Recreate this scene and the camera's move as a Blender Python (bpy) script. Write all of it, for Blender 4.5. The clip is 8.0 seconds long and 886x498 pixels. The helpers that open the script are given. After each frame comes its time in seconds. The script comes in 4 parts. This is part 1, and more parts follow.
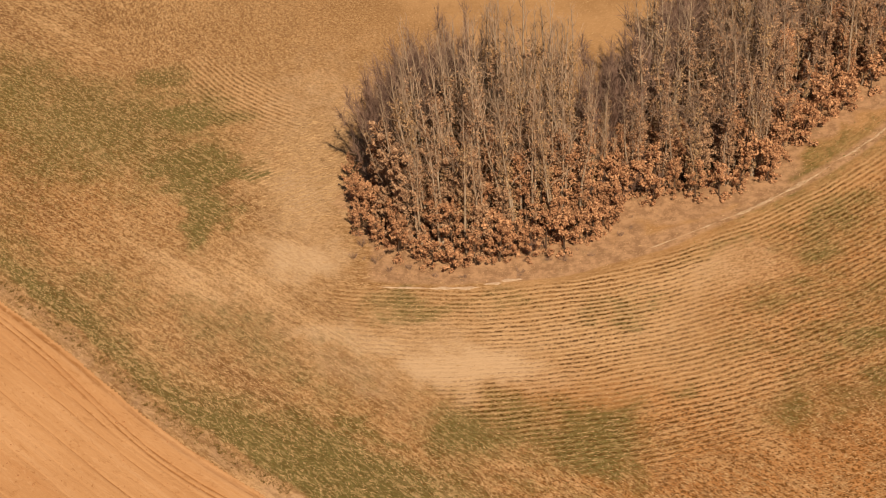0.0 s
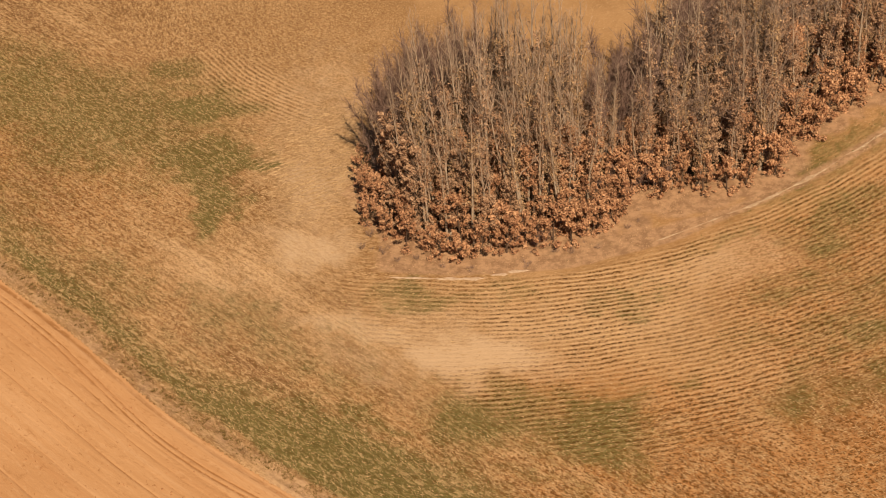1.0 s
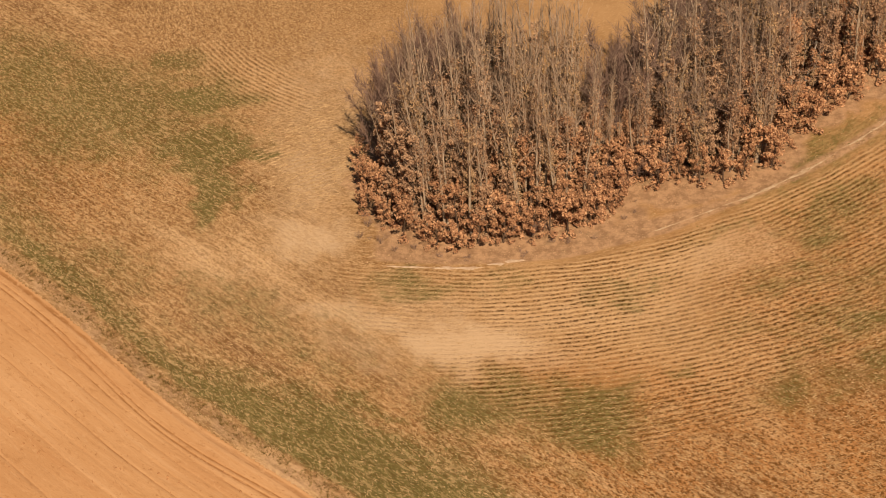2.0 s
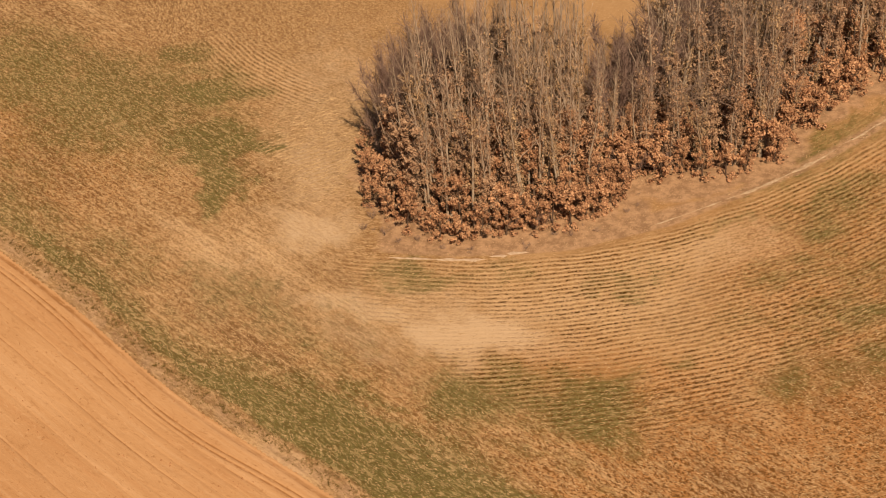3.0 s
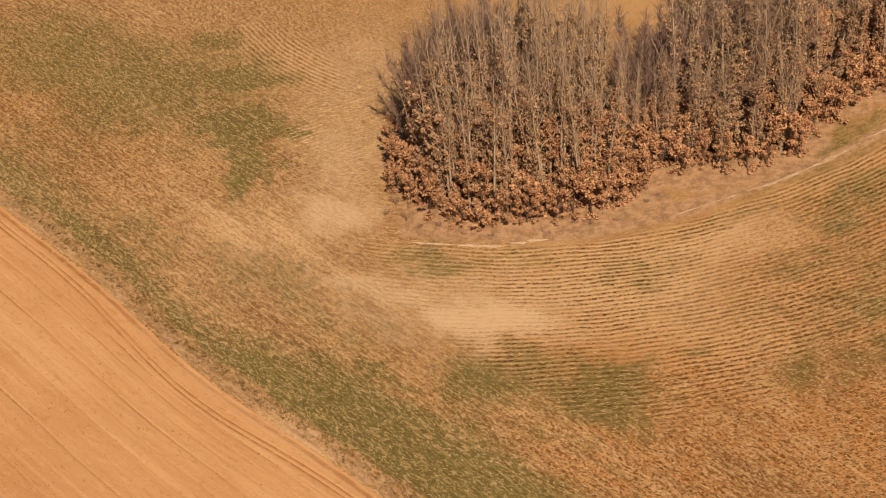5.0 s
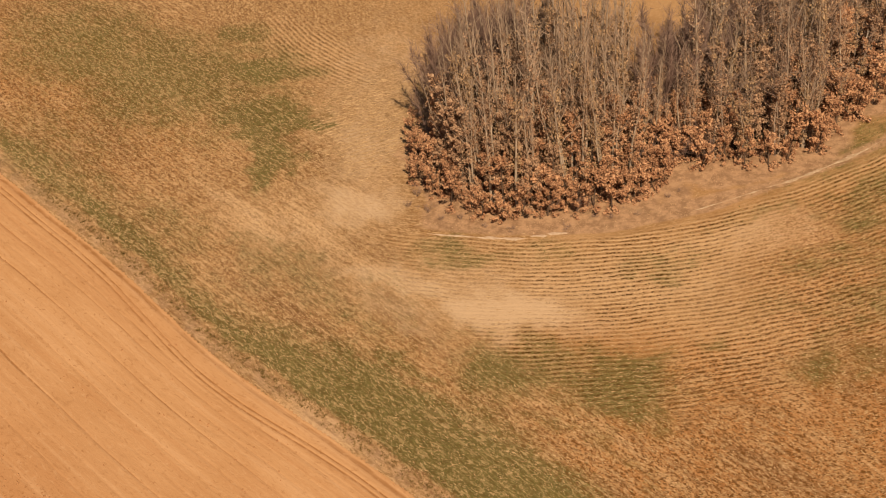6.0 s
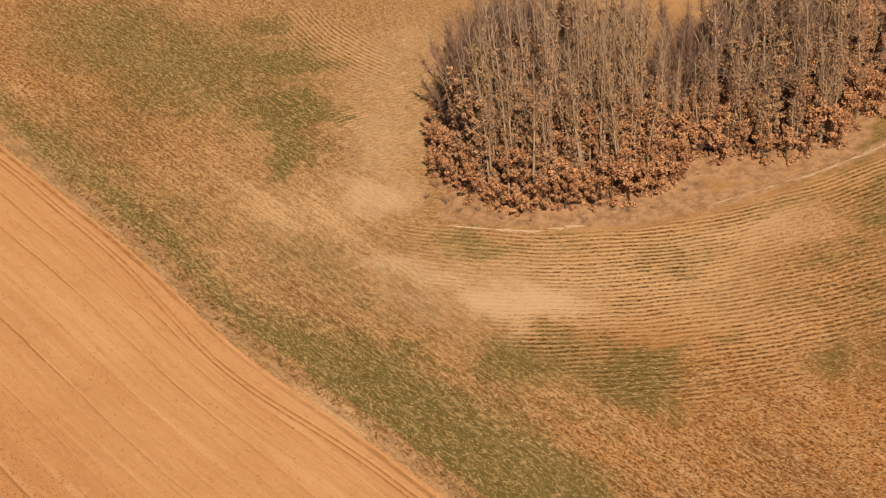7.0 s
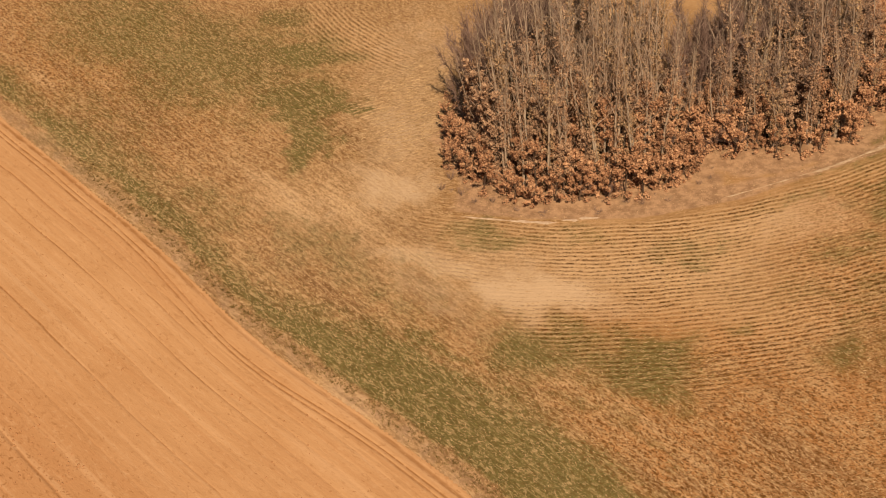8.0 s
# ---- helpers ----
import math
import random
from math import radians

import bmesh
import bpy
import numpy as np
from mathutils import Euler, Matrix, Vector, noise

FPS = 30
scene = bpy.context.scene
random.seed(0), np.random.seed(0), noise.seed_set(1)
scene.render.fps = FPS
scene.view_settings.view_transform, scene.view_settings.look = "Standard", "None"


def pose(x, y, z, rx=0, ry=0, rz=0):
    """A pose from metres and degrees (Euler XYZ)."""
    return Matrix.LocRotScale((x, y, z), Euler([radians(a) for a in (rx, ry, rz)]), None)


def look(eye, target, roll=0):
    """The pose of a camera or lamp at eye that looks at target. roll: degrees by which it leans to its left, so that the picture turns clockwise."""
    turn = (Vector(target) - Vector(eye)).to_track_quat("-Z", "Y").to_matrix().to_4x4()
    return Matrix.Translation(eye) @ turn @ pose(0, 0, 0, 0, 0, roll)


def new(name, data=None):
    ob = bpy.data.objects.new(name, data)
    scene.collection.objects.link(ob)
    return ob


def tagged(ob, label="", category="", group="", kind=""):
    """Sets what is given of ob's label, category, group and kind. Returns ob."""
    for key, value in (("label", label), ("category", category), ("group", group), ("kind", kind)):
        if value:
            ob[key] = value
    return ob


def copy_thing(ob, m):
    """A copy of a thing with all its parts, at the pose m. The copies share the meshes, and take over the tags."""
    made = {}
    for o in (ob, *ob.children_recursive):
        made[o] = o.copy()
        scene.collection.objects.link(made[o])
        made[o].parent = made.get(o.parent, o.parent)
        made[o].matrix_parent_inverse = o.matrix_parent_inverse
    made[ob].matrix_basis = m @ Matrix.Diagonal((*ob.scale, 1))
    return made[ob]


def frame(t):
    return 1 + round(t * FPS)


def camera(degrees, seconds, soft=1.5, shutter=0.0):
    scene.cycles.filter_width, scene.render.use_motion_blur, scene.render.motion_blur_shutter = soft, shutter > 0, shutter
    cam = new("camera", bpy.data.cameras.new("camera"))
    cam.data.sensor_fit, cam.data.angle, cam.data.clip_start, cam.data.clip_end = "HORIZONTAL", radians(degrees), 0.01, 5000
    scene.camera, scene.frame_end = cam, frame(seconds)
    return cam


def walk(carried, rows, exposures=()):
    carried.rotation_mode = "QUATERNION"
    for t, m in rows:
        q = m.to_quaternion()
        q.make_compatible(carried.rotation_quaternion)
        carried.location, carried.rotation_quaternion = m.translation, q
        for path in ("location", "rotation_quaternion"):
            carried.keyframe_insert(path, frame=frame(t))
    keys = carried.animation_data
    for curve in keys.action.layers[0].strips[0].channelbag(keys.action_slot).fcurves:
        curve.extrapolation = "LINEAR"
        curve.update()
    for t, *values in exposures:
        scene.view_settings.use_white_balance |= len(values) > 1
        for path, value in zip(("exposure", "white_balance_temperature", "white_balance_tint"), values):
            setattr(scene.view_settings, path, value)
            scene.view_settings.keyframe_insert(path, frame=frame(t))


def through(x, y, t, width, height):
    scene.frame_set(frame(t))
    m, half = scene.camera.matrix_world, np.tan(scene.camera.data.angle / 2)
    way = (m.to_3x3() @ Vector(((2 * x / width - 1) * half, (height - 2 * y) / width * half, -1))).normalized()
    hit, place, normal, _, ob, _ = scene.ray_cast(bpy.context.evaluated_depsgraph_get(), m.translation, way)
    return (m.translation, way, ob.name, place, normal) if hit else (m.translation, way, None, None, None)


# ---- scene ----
cam = camera(30.0, 8.0, soft=1.0)
PATH = [
    (0, (6.058, -81.796, 72.869), (6.037, -80.277, 71.568), -5.5),
    (0.5, (6.539, -82.327, 72.665), (6.502, -80.806, 71.367), -5.6),
    (1, (7.068, -82.819, 72.529), (7.019, -81.296, 71.233), -5.7),
    (1.5, (7.397, -83.401, 72.357), (7.344, -81.877, 71.063), -5.6),
    (3, (8.558, -84.915, 72.08), (8.481, -83.388, 70.791), -5.7),
    (3.5, (8.865, -85.441, 71.989), (8.776, -83.913, 70.702), -5.7),
    (4, (9.248, -85.938, 71.819), (9.144, -84.408, 70.536), -5.7),
    (4.5, (9.691, -86.389, 71.725), (9.576, -84.857, 70.444), -5.8),
    (6, (10.613, -87.766, 71.543), (10.45, -86.233, 70.269), -5.9),
    (6.5, (11.0, -88.225, 71.429), (10.819, -86.692, 70.157), -6.1),
    (7, (11.265, -88.616, 71.465), (11.07, -87.085, 70.194), -6.2),
    (7.5, (11.466, -89.055, 71.43), (11.259, -87.525, 70.16), -6.2),
    (8, (11.753, -89.538, 71.526), (11.533, -88.009, 70.255), -6.3),
]
walk(cam, [(t, look(eye, target, roll)) for t, eye, target, roll in PATH], [(0, 0.46, 6800, 16), (8, 0.43, 6800, 16)])

# ---- sky, sun ----
SUN_AZ = radians(-16)          # shadows fall to the back and to -x
SUN_EL = radians(51)
world = bpy.data.worlds.new("world")
scene.world = world
world.use_nodes = True
wn = world.node_tree.nodes
sky = wn.new("ShaderNodeTexSky")
sky.sky_type, sky.sun_disc = "NISHITA", False
sky.sun_elevation = SUN_EL
sky.sun_rotation = radians(164)
sky.air_density, sky.dust_density = 1.0, 1.5
world.node_tree.links.new(sky.outputs["Color"], wn["Background"].inputs["Color"])
wn["Background"].inputs["Strength"].default_value = 0.031

sun_data = bpy.data.lights.new("sun", "SUN")
sun_data.energy, sun_data.angle, sun_data.color = 4.9, radians(0.6), (1.0, 0.88, 0.70)
sun = new("sun", sun_data)
light_way = Vector((math.sin(SUN_AZ) * math.cos(SUN_EL), math.cos(SUN_AZ) * math.cos(SUN_EL), -math.sin(SUN_EL)))
sun.matrix_world = look(tuple(-60 * light_way), (0, 0, 0))


# ---- materials ----
class Nodes:
    """A small wrapper that builds a node material."""

    def __init__(self, name, rough=0.9):
        self.mat = bpy.data.materials.new(name)
        self.mat.use_nodes = True
        self.tree = self.mat.node_tree
        self.shader = self.tree.nodes["Principled BSDF"]
        self.shader.inputs["Roughness"].default_value = rough
        self.shader.inputs["Specular IOR Level"].default_value = 0.05

    def add(self, kind, **values):
        node = self.tree.nodes.new(kind)
        for key, value in values.items():
            node.inputs[key].default_value = value
        return node

    def link(self, a, b):
        self.tree.links.new(a, b)

    def attr(self, name):
        node = self.tree.nodes.new("ShaderNodeAttribute")
        node.attribute_name = name
        return node

    def math(self, op, a, b=None, c=None, clamp=False):
        node = self.tree.nodes.new("ShaderNodeMath")
        node.operation, node.use_clamp = op, clamp
        for slot, value in zip(node.inputs, (a, b, c)):
            if value is None:
                continue
            if isinstance(value, (int, float)):
                slot.default_value = value
            else:
                self.link(value, slot)
        return node.outputs[0]

    def noise(self, vector, scale, detail=3.0, rough=0.6, distortion=0.0):
        node = self.add("ShaderNodeTexNoise", Scale=scale, Detail=detail, Roughness=rough, Distortion=distortion)
        if vector is not None:
            self.link(vector, node.inputs["Vector"])
        return node.outputs["Fac"]

    def step(self, value, lo, hi):
        node = self.tree.nodes.new("ShaderNodeMapRange")
        node.interpolation_type = "SMOOTHSTEP"
        node.inputs["From Min"].default_value, node.inputs["From Max"].default_value = lo, hi
        self.link(value, node.inputs["Value"])
        return node.outputs["Result"]

    def mix(self, fac, a, b):
        node = self.tree.nodes.new("ShaderNodeMix")
        node.data_type = "RGBA"
        for slot, value in ((node.inputs[0], fac), (node.inputs[6], a), (node.inputs[7], b)):
            if isinstance(value, (int, float)):
                slot.default_value = value
            elif isinstance(value, tuple):
                slot.default_value = (*value, 1)
            else:
                self.link(value, slot)
        return node.outputs[2]

    def colour(self, value):
        self.link(value, self.shader.inputs["Base Color"])

    def bump(self, height, strength, distance):
        node = self.add("ShaderNodeBump", Strength=strength, Distance=distance)
        self.link(height, node.inputs["Height"])
        self.link(node.outputs["Normal"], self.shader.inputs["Normal"])


def leaf_material(name, dark, mid, light, rough=0.75, through=0.25):
    n = Nodes(name, rough)
    geo, info = n.tree.nodes.new("ShaderNodeNewGeometry"), n.tree.nodes.new("ShaderNodeObjectInfo")
    island = geo.outputs["Random Per Island"]
    c = n.mix(n.step(island, 0.0, 0.55), dark, mid)
    c = n.mix(n.step(island, 0.5, 1.0), c, light)
    place = n.tree.nodes.new("ShaderNodeTexCoord").outputs["Object"]
    c = n.mix(n.math("MULTIPLY", n.step(n.noise(place, 1.3, 2), 0.42, 0.62), 0.4), c, light)
    tint = n.mix(n.math("MULTIPLY", info.outputs["Random"], 0.4), c, dark)
    n.colour(tint)
    if through:
        thin = n.tree.nodes.new("ShaderNodeBsdfTranslucent")
        n.link(tint, thin.inputs["Color"])
        blend = n.tree.nodes.new("ShaderNodeMixShader")
        blend.inputs[0].default_value = through
        n.link(n.shader.outputs[0], blend.inputs[1])
        n.link(thin.outputs[0], blend.inputs[2])
        n.link(blend.outputs[0], n.tree.nodes["Material Output"].inputs["Surface"])
    return n.mat


def bark_material(name, dark, light):
    n = Nodes(name, 0.9)
    place = n.tree.nodes.new("ShaderNodeTexCoord").outputs["Object"]
    stretch = n.add("ShaderNodeMapping", Scale=(9, 9, 1.6))
    n.link(place, stretch.inputs["Vector"])
    info = n.tree.nodes.new("ShaderNodeObjectInfo")
    grain = n.noise(stretch.outputs["Vector"], 2.2, 4)
    stain = n.noise(place, 0.7, 2)
    fac = n.math("ADD", n.math("MULTIPLY", grain, 0.7), n.math("MULTIPLY", stain, 0.4))
    c = n.mix(n.step(fac, 0.35, 0.72), dark, light)
    c = n.mix(n.math("MULTIPLY", info.outputs["Random"], 0.35), c, dark)
    n.colour(c)
    n.bump(grain, 0.5, 0.02)
    return n.mat


def field_material():
    """Sown field: tan soil and straw, with green cover, pale bare soil, rust soil, leaf litter and drill rows by attribute."""
    n = Nodes("field_soil", 0.95)
    place = n.tree.nodes.new("ShaderNodeTexCoord").outputs["Object"]
    flow = n.attr("flow").outputs["Vector"]
    slant = n.attr("slant").outputs["Vector"]
    cover = n.attr("cover").outputs["Color"]
    split = n.tree.nodes.new("ShaderNodeSeparateColor")
    n.link(cover, split.inputs[0])
    green, pale, litter = split.outputs[0], split.outputs[1], split.outputs[2]
    soil = n.attr("soil").outputs["Color"]
    parts = n.tree.nodes.new("ShaderNodeSeparateColor")
    n.link(soil, parts.inputs[0])
    rust, rows, straw = parts.outputs[0], parts.outputs[1], parts.outputs[2]

    tilt = n.attr("tilt").outputs["Fac"]

    def woven(scale, size, distortion):
        a = n.noise(n.add_map(flow, scale), size, 3, 0.62, distortion)
        b = n.noise(n.add_map(slant, scale), size, 3, 0.62, distortion)
        return n.math("ADD", a, n.math("MULTIPLY", n.math("SUBTRACT", b, a), tilt))

    fleck = woven((0.75, 2.7, 1.0), 1.35, 0.6)
    fine = woven((0.9, 3.2, 3.0), 1.55, 0.6)
    grain = n.noise(place, 9.0, 2, 0.7)
    wide = n.noise(place, 0.16, 4, 0.6)
    mid = n.noise(place, 0.7, 3, 0.6)

    c = n.mix(n.step(wide, 0.38, 0.64), BASE_A, BASE_B)
    c = n.mix(n.math("MULTIPLY", n.step(mid, 0.5, 0.7), 0.35), c, BASE_C)
    c = n.mix(n.math("MULTIPLY", rust, n.step(mid, 0.2, 0.62)), c, RUST)
    band = n.noise(n.add_map(slant, (0.045, 0.3, 1.0)), 1.0, 4, 0.65, 0.3)
    c = n.mix(n.math("MULTIPLY", n.step(band, 0.5, 0.66), n.math("MULTIPLY", tilt, 0.75)), c, EARTH)
    c = n.mix(n.math("MULTIPLY", n.step(band, 0.47, 0.34), n.math("MULTIPLY", tilt, 0.6)), c, RIDGE)
    # bare pale soil
    bare = n.math("ADD", pale, n.math("MULTIPLY", n.math("SUBTRACT", mid, 0.5), 0.9))
    c = n.mix(n.math("MULTIPLY", n.step(bare, 0.05, 1.0), 0.68), c, PALE)
    # green cover, which fades out in flecks
    lush = n.math("ADD", green, n.math("MULTIPLY", n.math("SUBTRACT", fleck, 0.5), 0.6))
    lush = n.math("ADD", lush, n.math("MULTIPLY", n.math("SUBTRACT", mid, 0.5), 0.8))
    blade = n.mix(n.step(fine, 0.35, 0.65), GREEN_A, GREEN_B)
    c = n.mix(n.math("MULTIPLY", n.math("MULTIPLY", n.step(lush, 0.08, 0.72), 0.9), n.step(green, 0.02, 0.25)), c, blade)
    # dark stubble gaps, then flecks of straw
    busy = n.math("SUBTRACT", 1.0, n.math("MULTIPLY", pale, 0.9))
    gaps = n.math("MULTIPLY", n.math("MULTIPLY", n.step(n.math("ADD", fleck, n.math("MULTIPLY", n.math("SUBTRACT", band, 0.5), 0.25)), 0.45, 0.57), busy), straw)
    c = n.mix(n.math("MULTIPLY", gaps, n.math("SUBTRACT", n.math("SUBTRACT", 0.52, n.math("MULTIPLY", rust, 0.22)), n.math("MULTIPLY", green, 0.36))), c, STUBBLE)
    # short dark curls of stubble between lighter ones
    curl = woven((2.1, 3.3, 1.0), 1.8, 0.9)
    much = n.math("MULTIPLY", n.math("MULTIPLY", n.math("ADD", n.math("MULTIPLY", rust, 0.55), n.math("ADD", 0.46, n.math("MULTIPLY", straw, 0.15))), n.step(straw, 0.0, 0.35)), n.math("MULTIPLY", busy, n.math("SUBTRACT", 1.0, n.math("MULTIPLY", n.step(litter, 0.1, 0.6), 0.65))))
    c = n.mix(n.math("MULTIPLY", n.step(curl, 0.49, 0.575), n.math("MULTIPLY", much, n.math("SUBTRACT", 1.0, n.math("MULTIPLY", green, 0.7)))), c, CURL)
    c = n.mix(n.math("MULTIPLY", n.step(curl, 0.455, 0.38), n.math("MULTIPLY", much, n.math("SUBTRACT", 0.55, n.math("MULTIPLY", rust, 0.25)))), c, STRAW)
    flecks = n.math("MULTIPLY", n.math("MULTIPLY", n.step(fine, 0.53, 0.62), busy), n.math("SUBTRACT", n.math("ADD", 0.18, n.math("MULTIPLY", straw, 0.42)), n.math("MULTIPLY", rust, 0.25)))
    c = n.mix(n.math("MULTIPLY", flecks, n.math("SUBTRACT", 1.0, n.math("MULTIPLY", green, 0.55))), c, STRAW)
    c = n.mix(n.math("MULTIPLY", n.step(grain, 0.55, 0.75), 0.12), c, STUBBLE)
    # drill rows: sown-line tone, with shade in furrows and light on ridges painted in
    across = n.tree.nodes.new("ShaderNodeSeparateXYZ")
    n.link(flow, across.inputs[0])
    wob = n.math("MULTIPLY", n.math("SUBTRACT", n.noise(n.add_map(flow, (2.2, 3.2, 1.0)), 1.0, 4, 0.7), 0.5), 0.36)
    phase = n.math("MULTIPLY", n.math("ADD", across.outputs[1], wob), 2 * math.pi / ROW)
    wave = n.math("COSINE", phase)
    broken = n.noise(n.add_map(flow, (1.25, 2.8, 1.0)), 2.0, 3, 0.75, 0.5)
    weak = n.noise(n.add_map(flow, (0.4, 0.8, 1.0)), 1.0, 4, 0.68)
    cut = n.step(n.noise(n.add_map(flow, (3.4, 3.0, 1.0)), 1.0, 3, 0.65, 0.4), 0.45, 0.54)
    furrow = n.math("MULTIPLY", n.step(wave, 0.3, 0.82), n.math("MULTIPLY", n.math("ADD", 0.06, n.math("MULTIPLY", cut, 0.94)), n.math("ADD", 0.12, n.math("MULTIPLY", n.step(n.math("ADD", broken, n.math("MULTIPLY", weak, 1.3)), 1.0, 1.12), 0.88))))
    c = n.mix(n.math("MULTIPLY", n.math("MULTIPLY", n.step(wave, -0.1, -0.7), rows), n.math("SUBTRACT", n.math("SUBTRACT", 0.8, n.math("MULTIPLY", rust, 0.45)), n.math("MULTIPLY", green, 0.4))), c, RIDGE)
    c = n.mix(n.math("MULTIPLY", n.math("MULTIPLY", furrow, rows), 1.0), c, FURROW_DARK)
    # older drill lines along the dirt edge
    side = n.tree.nodes.new("ShaderNodeSeparateXYZ")
    n.link(slant, side.inputs[0])
    stray = n.math("MULTIPLY", n.math("SUBTRACT", n.noise(n.add_map(slant, (0.45, 0.9, 1.0)), 1.0, 4, 0.6), 0.5), 0.7)
    lines = n.math("COSINE", n.math("MULTIPLY", n.math("ADD", side.outputs[1], stray), 2 * math.pi / 0.47))
    faint = n.math("MULTIPLY", n.step(n.noise(n.add_map(slant, (0.5, 1.6, 1.0)), 1.0, 3, 0.7), 0.42, 0.62), n.math("MULTIPLY", tilt, busy))
    lie = n.math("MULTIPLY", n.math("MULTIPLY", n.step(lines, 0.1, 0.7), faint), n.math("SUBTRACT", 0.3, n.math("MULTIPLY", green, 0.2)))
    c = n.mix(lie, c, STUBBLE)
    c = n.mix(n.math("MULTIPLY", n.math("MULTIPLY", n.step(lines, -0.3, -0.8), faint), n.math("SUBTRACT", 0.25, n.math("MULTIPLY", green, 0.2))), c, STRAW)
    # litter under and before the wood
    lit = n.mix(n.step(n.noise(place, 1.2, 5, 0.7), 0.38, 0.62), LITTER_A, LITTER_B)
    lit = n.mix(n.math("MULTIPLY", n.step(n.noise(place, 0.45, 3, 0.6), 0.55, 0.68), n.math("MULTIPLY", n.step(litter, 0.6, 0.9), 0.5)), lit, LITTER_C)
    c = n.mix(n.math("MULTIPLY", n.step(n.math("ADD", litter, n.math("MULTIPLY", n.math("SUBTRACT", mid, 0.5), 0.6)), 0.25, 0.7), 0.9), c, lit)
    n.colour(c)
    h = n.math("ADD", n.math("MULTIPLY", fleck, 0.6), n.math("MULTIPLY", fine, 0.4))
    h = n.math("SUBTRACT", h, n.math("MULTIPLY", n.math("MULTIPLY", wave, rows), 0.2))
    n.bump(h, 0.5, 0.1)
    return n.mat


def add_map(self, vector, scale):
    node = self.add("ShaderNodeMapping", Scale=scale)
    self.link(vector, node.inputs["Vector"])
    return node.outputs["Vector"]


Nodes.add_map = add_map


def dirt_material():
    n = Nodes("tilled_dirt", 0.95)
    flow = n.attr("flow").outputs["Vector"]
    rut = n.attr("rut").outputs["Fac"]
    place = n.tree.nodes.new("ShaderNodeTexCoord").outputs["Object"]
    streak = n.noise(n.add_map(flow, (0.16, 2.6, 1.0)), 1.0, 4, 0.65)
    grain = n.noise(n.add_map(flow, (2.0, 4.0, 1.0)), 1.6, 4, 0.7, 0.4)
    wide = n.noise(place, 0.12, 3, 0.5)
    ripple = n.noise(n.add_map(flow, (0.8, 2.2, 1.0)), 1.5, 4, 0.65, 0.7)
    swath = n.noise(n.add_map(flow, (0.03, 0.9, 1.0)), 1.0, 3, 0.6)
    c = n.mix(n.step(streak, 0.2, 0.85), DIRT_A, DIRT_B)
    c = n.mix(n.math("MULTIPLY", n.step(wide, 0.42, 0.66), 0.5), c, DIRT_C)
    gap = n.tree.nodes.new("ShaderNodeSeparateXYZ")
    n.link(flow, gap.inputs[0])
    c = n.mix(n.math("MULTIPLY", n.step(gap.outputs[1], -6.0, -20.0), 0.7), c, DIRT_D)
    c = n.mix(n.math("MULTIPLY", n.step(grain, 0.56, 0.72), 0.4), c, DIRT_D)
    c = n.mix(n.math("MULTIPLY", n.math("MULTIPLY", n.step(rut, 0.15, 0.55), 0.78), n.step(n.noise(n.add_map(flow, (1.2, 2.5, 1.0)), 1.0, 3), 0.2, 0.45)), c, DIRT_R)
    c = n.mix(n.math("MULTIPLY", n.step(swath, 0.52, 0.64), 0.4), c, DIRT_L)
    c = n.mix(n.math("MULTIPLY", n.step(swath, 0.47, 0.36), 0.35), c, DIRT_D)
    # shaded and lit flanks of ripples and clods, painted into the colour
    c = n.mix(n.math("MULTIPLY", n.step(ripple, 0.56, 0.68), 0.28), c, DIRT_R)
    c = n.mix(n.math("MULTIPLY", n.step(ripple, 0.44, 0.34), 0.3), c, DIRT_L)
    clod = n.noise(n.add_map(flow, (2.5, 3.5, 1.0)), 1.1, 3, 0.6, 0.8)
    c = n.mix(n.math("MULTIPLY", n.step(clod, 0.62, 0.72), 0.55), c, DIRT_R)
    c = n.mix(n.math("MULTIPLY", n.step(clod, 0.38, 0.27), 0.4), c, DIRT_L)
    # dark spots far from the edge: the shade of small pits, painted in
    pit = n.noise(n.add_map(flow, (1.4, 2.4, 1.0)), 1.6, 3, 0.6, 0.6)
    c = n.mix(n.math("MULTIPLY", n.math("MULTIPLY", n.step(pit, 0.57, 0.66), n.step(gap.outputs[1], -11.0, -19.0)), 0.8), c, DIRT_R)
    n.colour(c)
    n.bump(n.math("ADD", n.math("MULTIPLY", streak, 0.3), n.math("ADD", n.math("MULTIPLY", grain, 0.4), n.math("MULTIPLY", ripple, 0.5))), 0.5, 0.12)
    return n.mat


def path_material(name, dark, light):
    n = Nodes(name, 0.95)
    place = n.tree.nodes.new("ShaderNodeTexCoord").outputs["Object"]
    c = n.mix(n.step(n.noise(place, 2.2, 4, 0.65), 0.38, 0.66), dark, light)
    n.colour(c)
    n.bump(n.noise(place, 8, 3), 0.4, 0.03)
    return n.mat


ROW = 0.39
BASE_A, BASE_B, BASE_C = (0.260, 0.141, 0.057), (0.322, 0.181, 0.078), (0.205, 0.105, 0.041)
CURL = (0.112, 0.046, 0.012)
EARTH = (0.168, 0.080, 0.031)
RUST, STUBBLE, STRAW = (0.298, 0.130, 0.041), (0.088, 0.040, 0.012), (0.459, 0.291, 0.140)
GREEN_A, GREEN_B = (0.072, 0.063, 0.017), (0.122, 0.100, 0.029)
PALE, FURROW_DARK, RIDGE = (0.475, 0.328, 0.190), (0.062, 0.027, 0.007), (0.475, 0.292, 0.142)
LITTER_C = (0.175, 0.115, 0.062)
LITTER_A, LITTER_B = (0.205, 0.114, 0.059), (0.345, 0.202, 0.106)
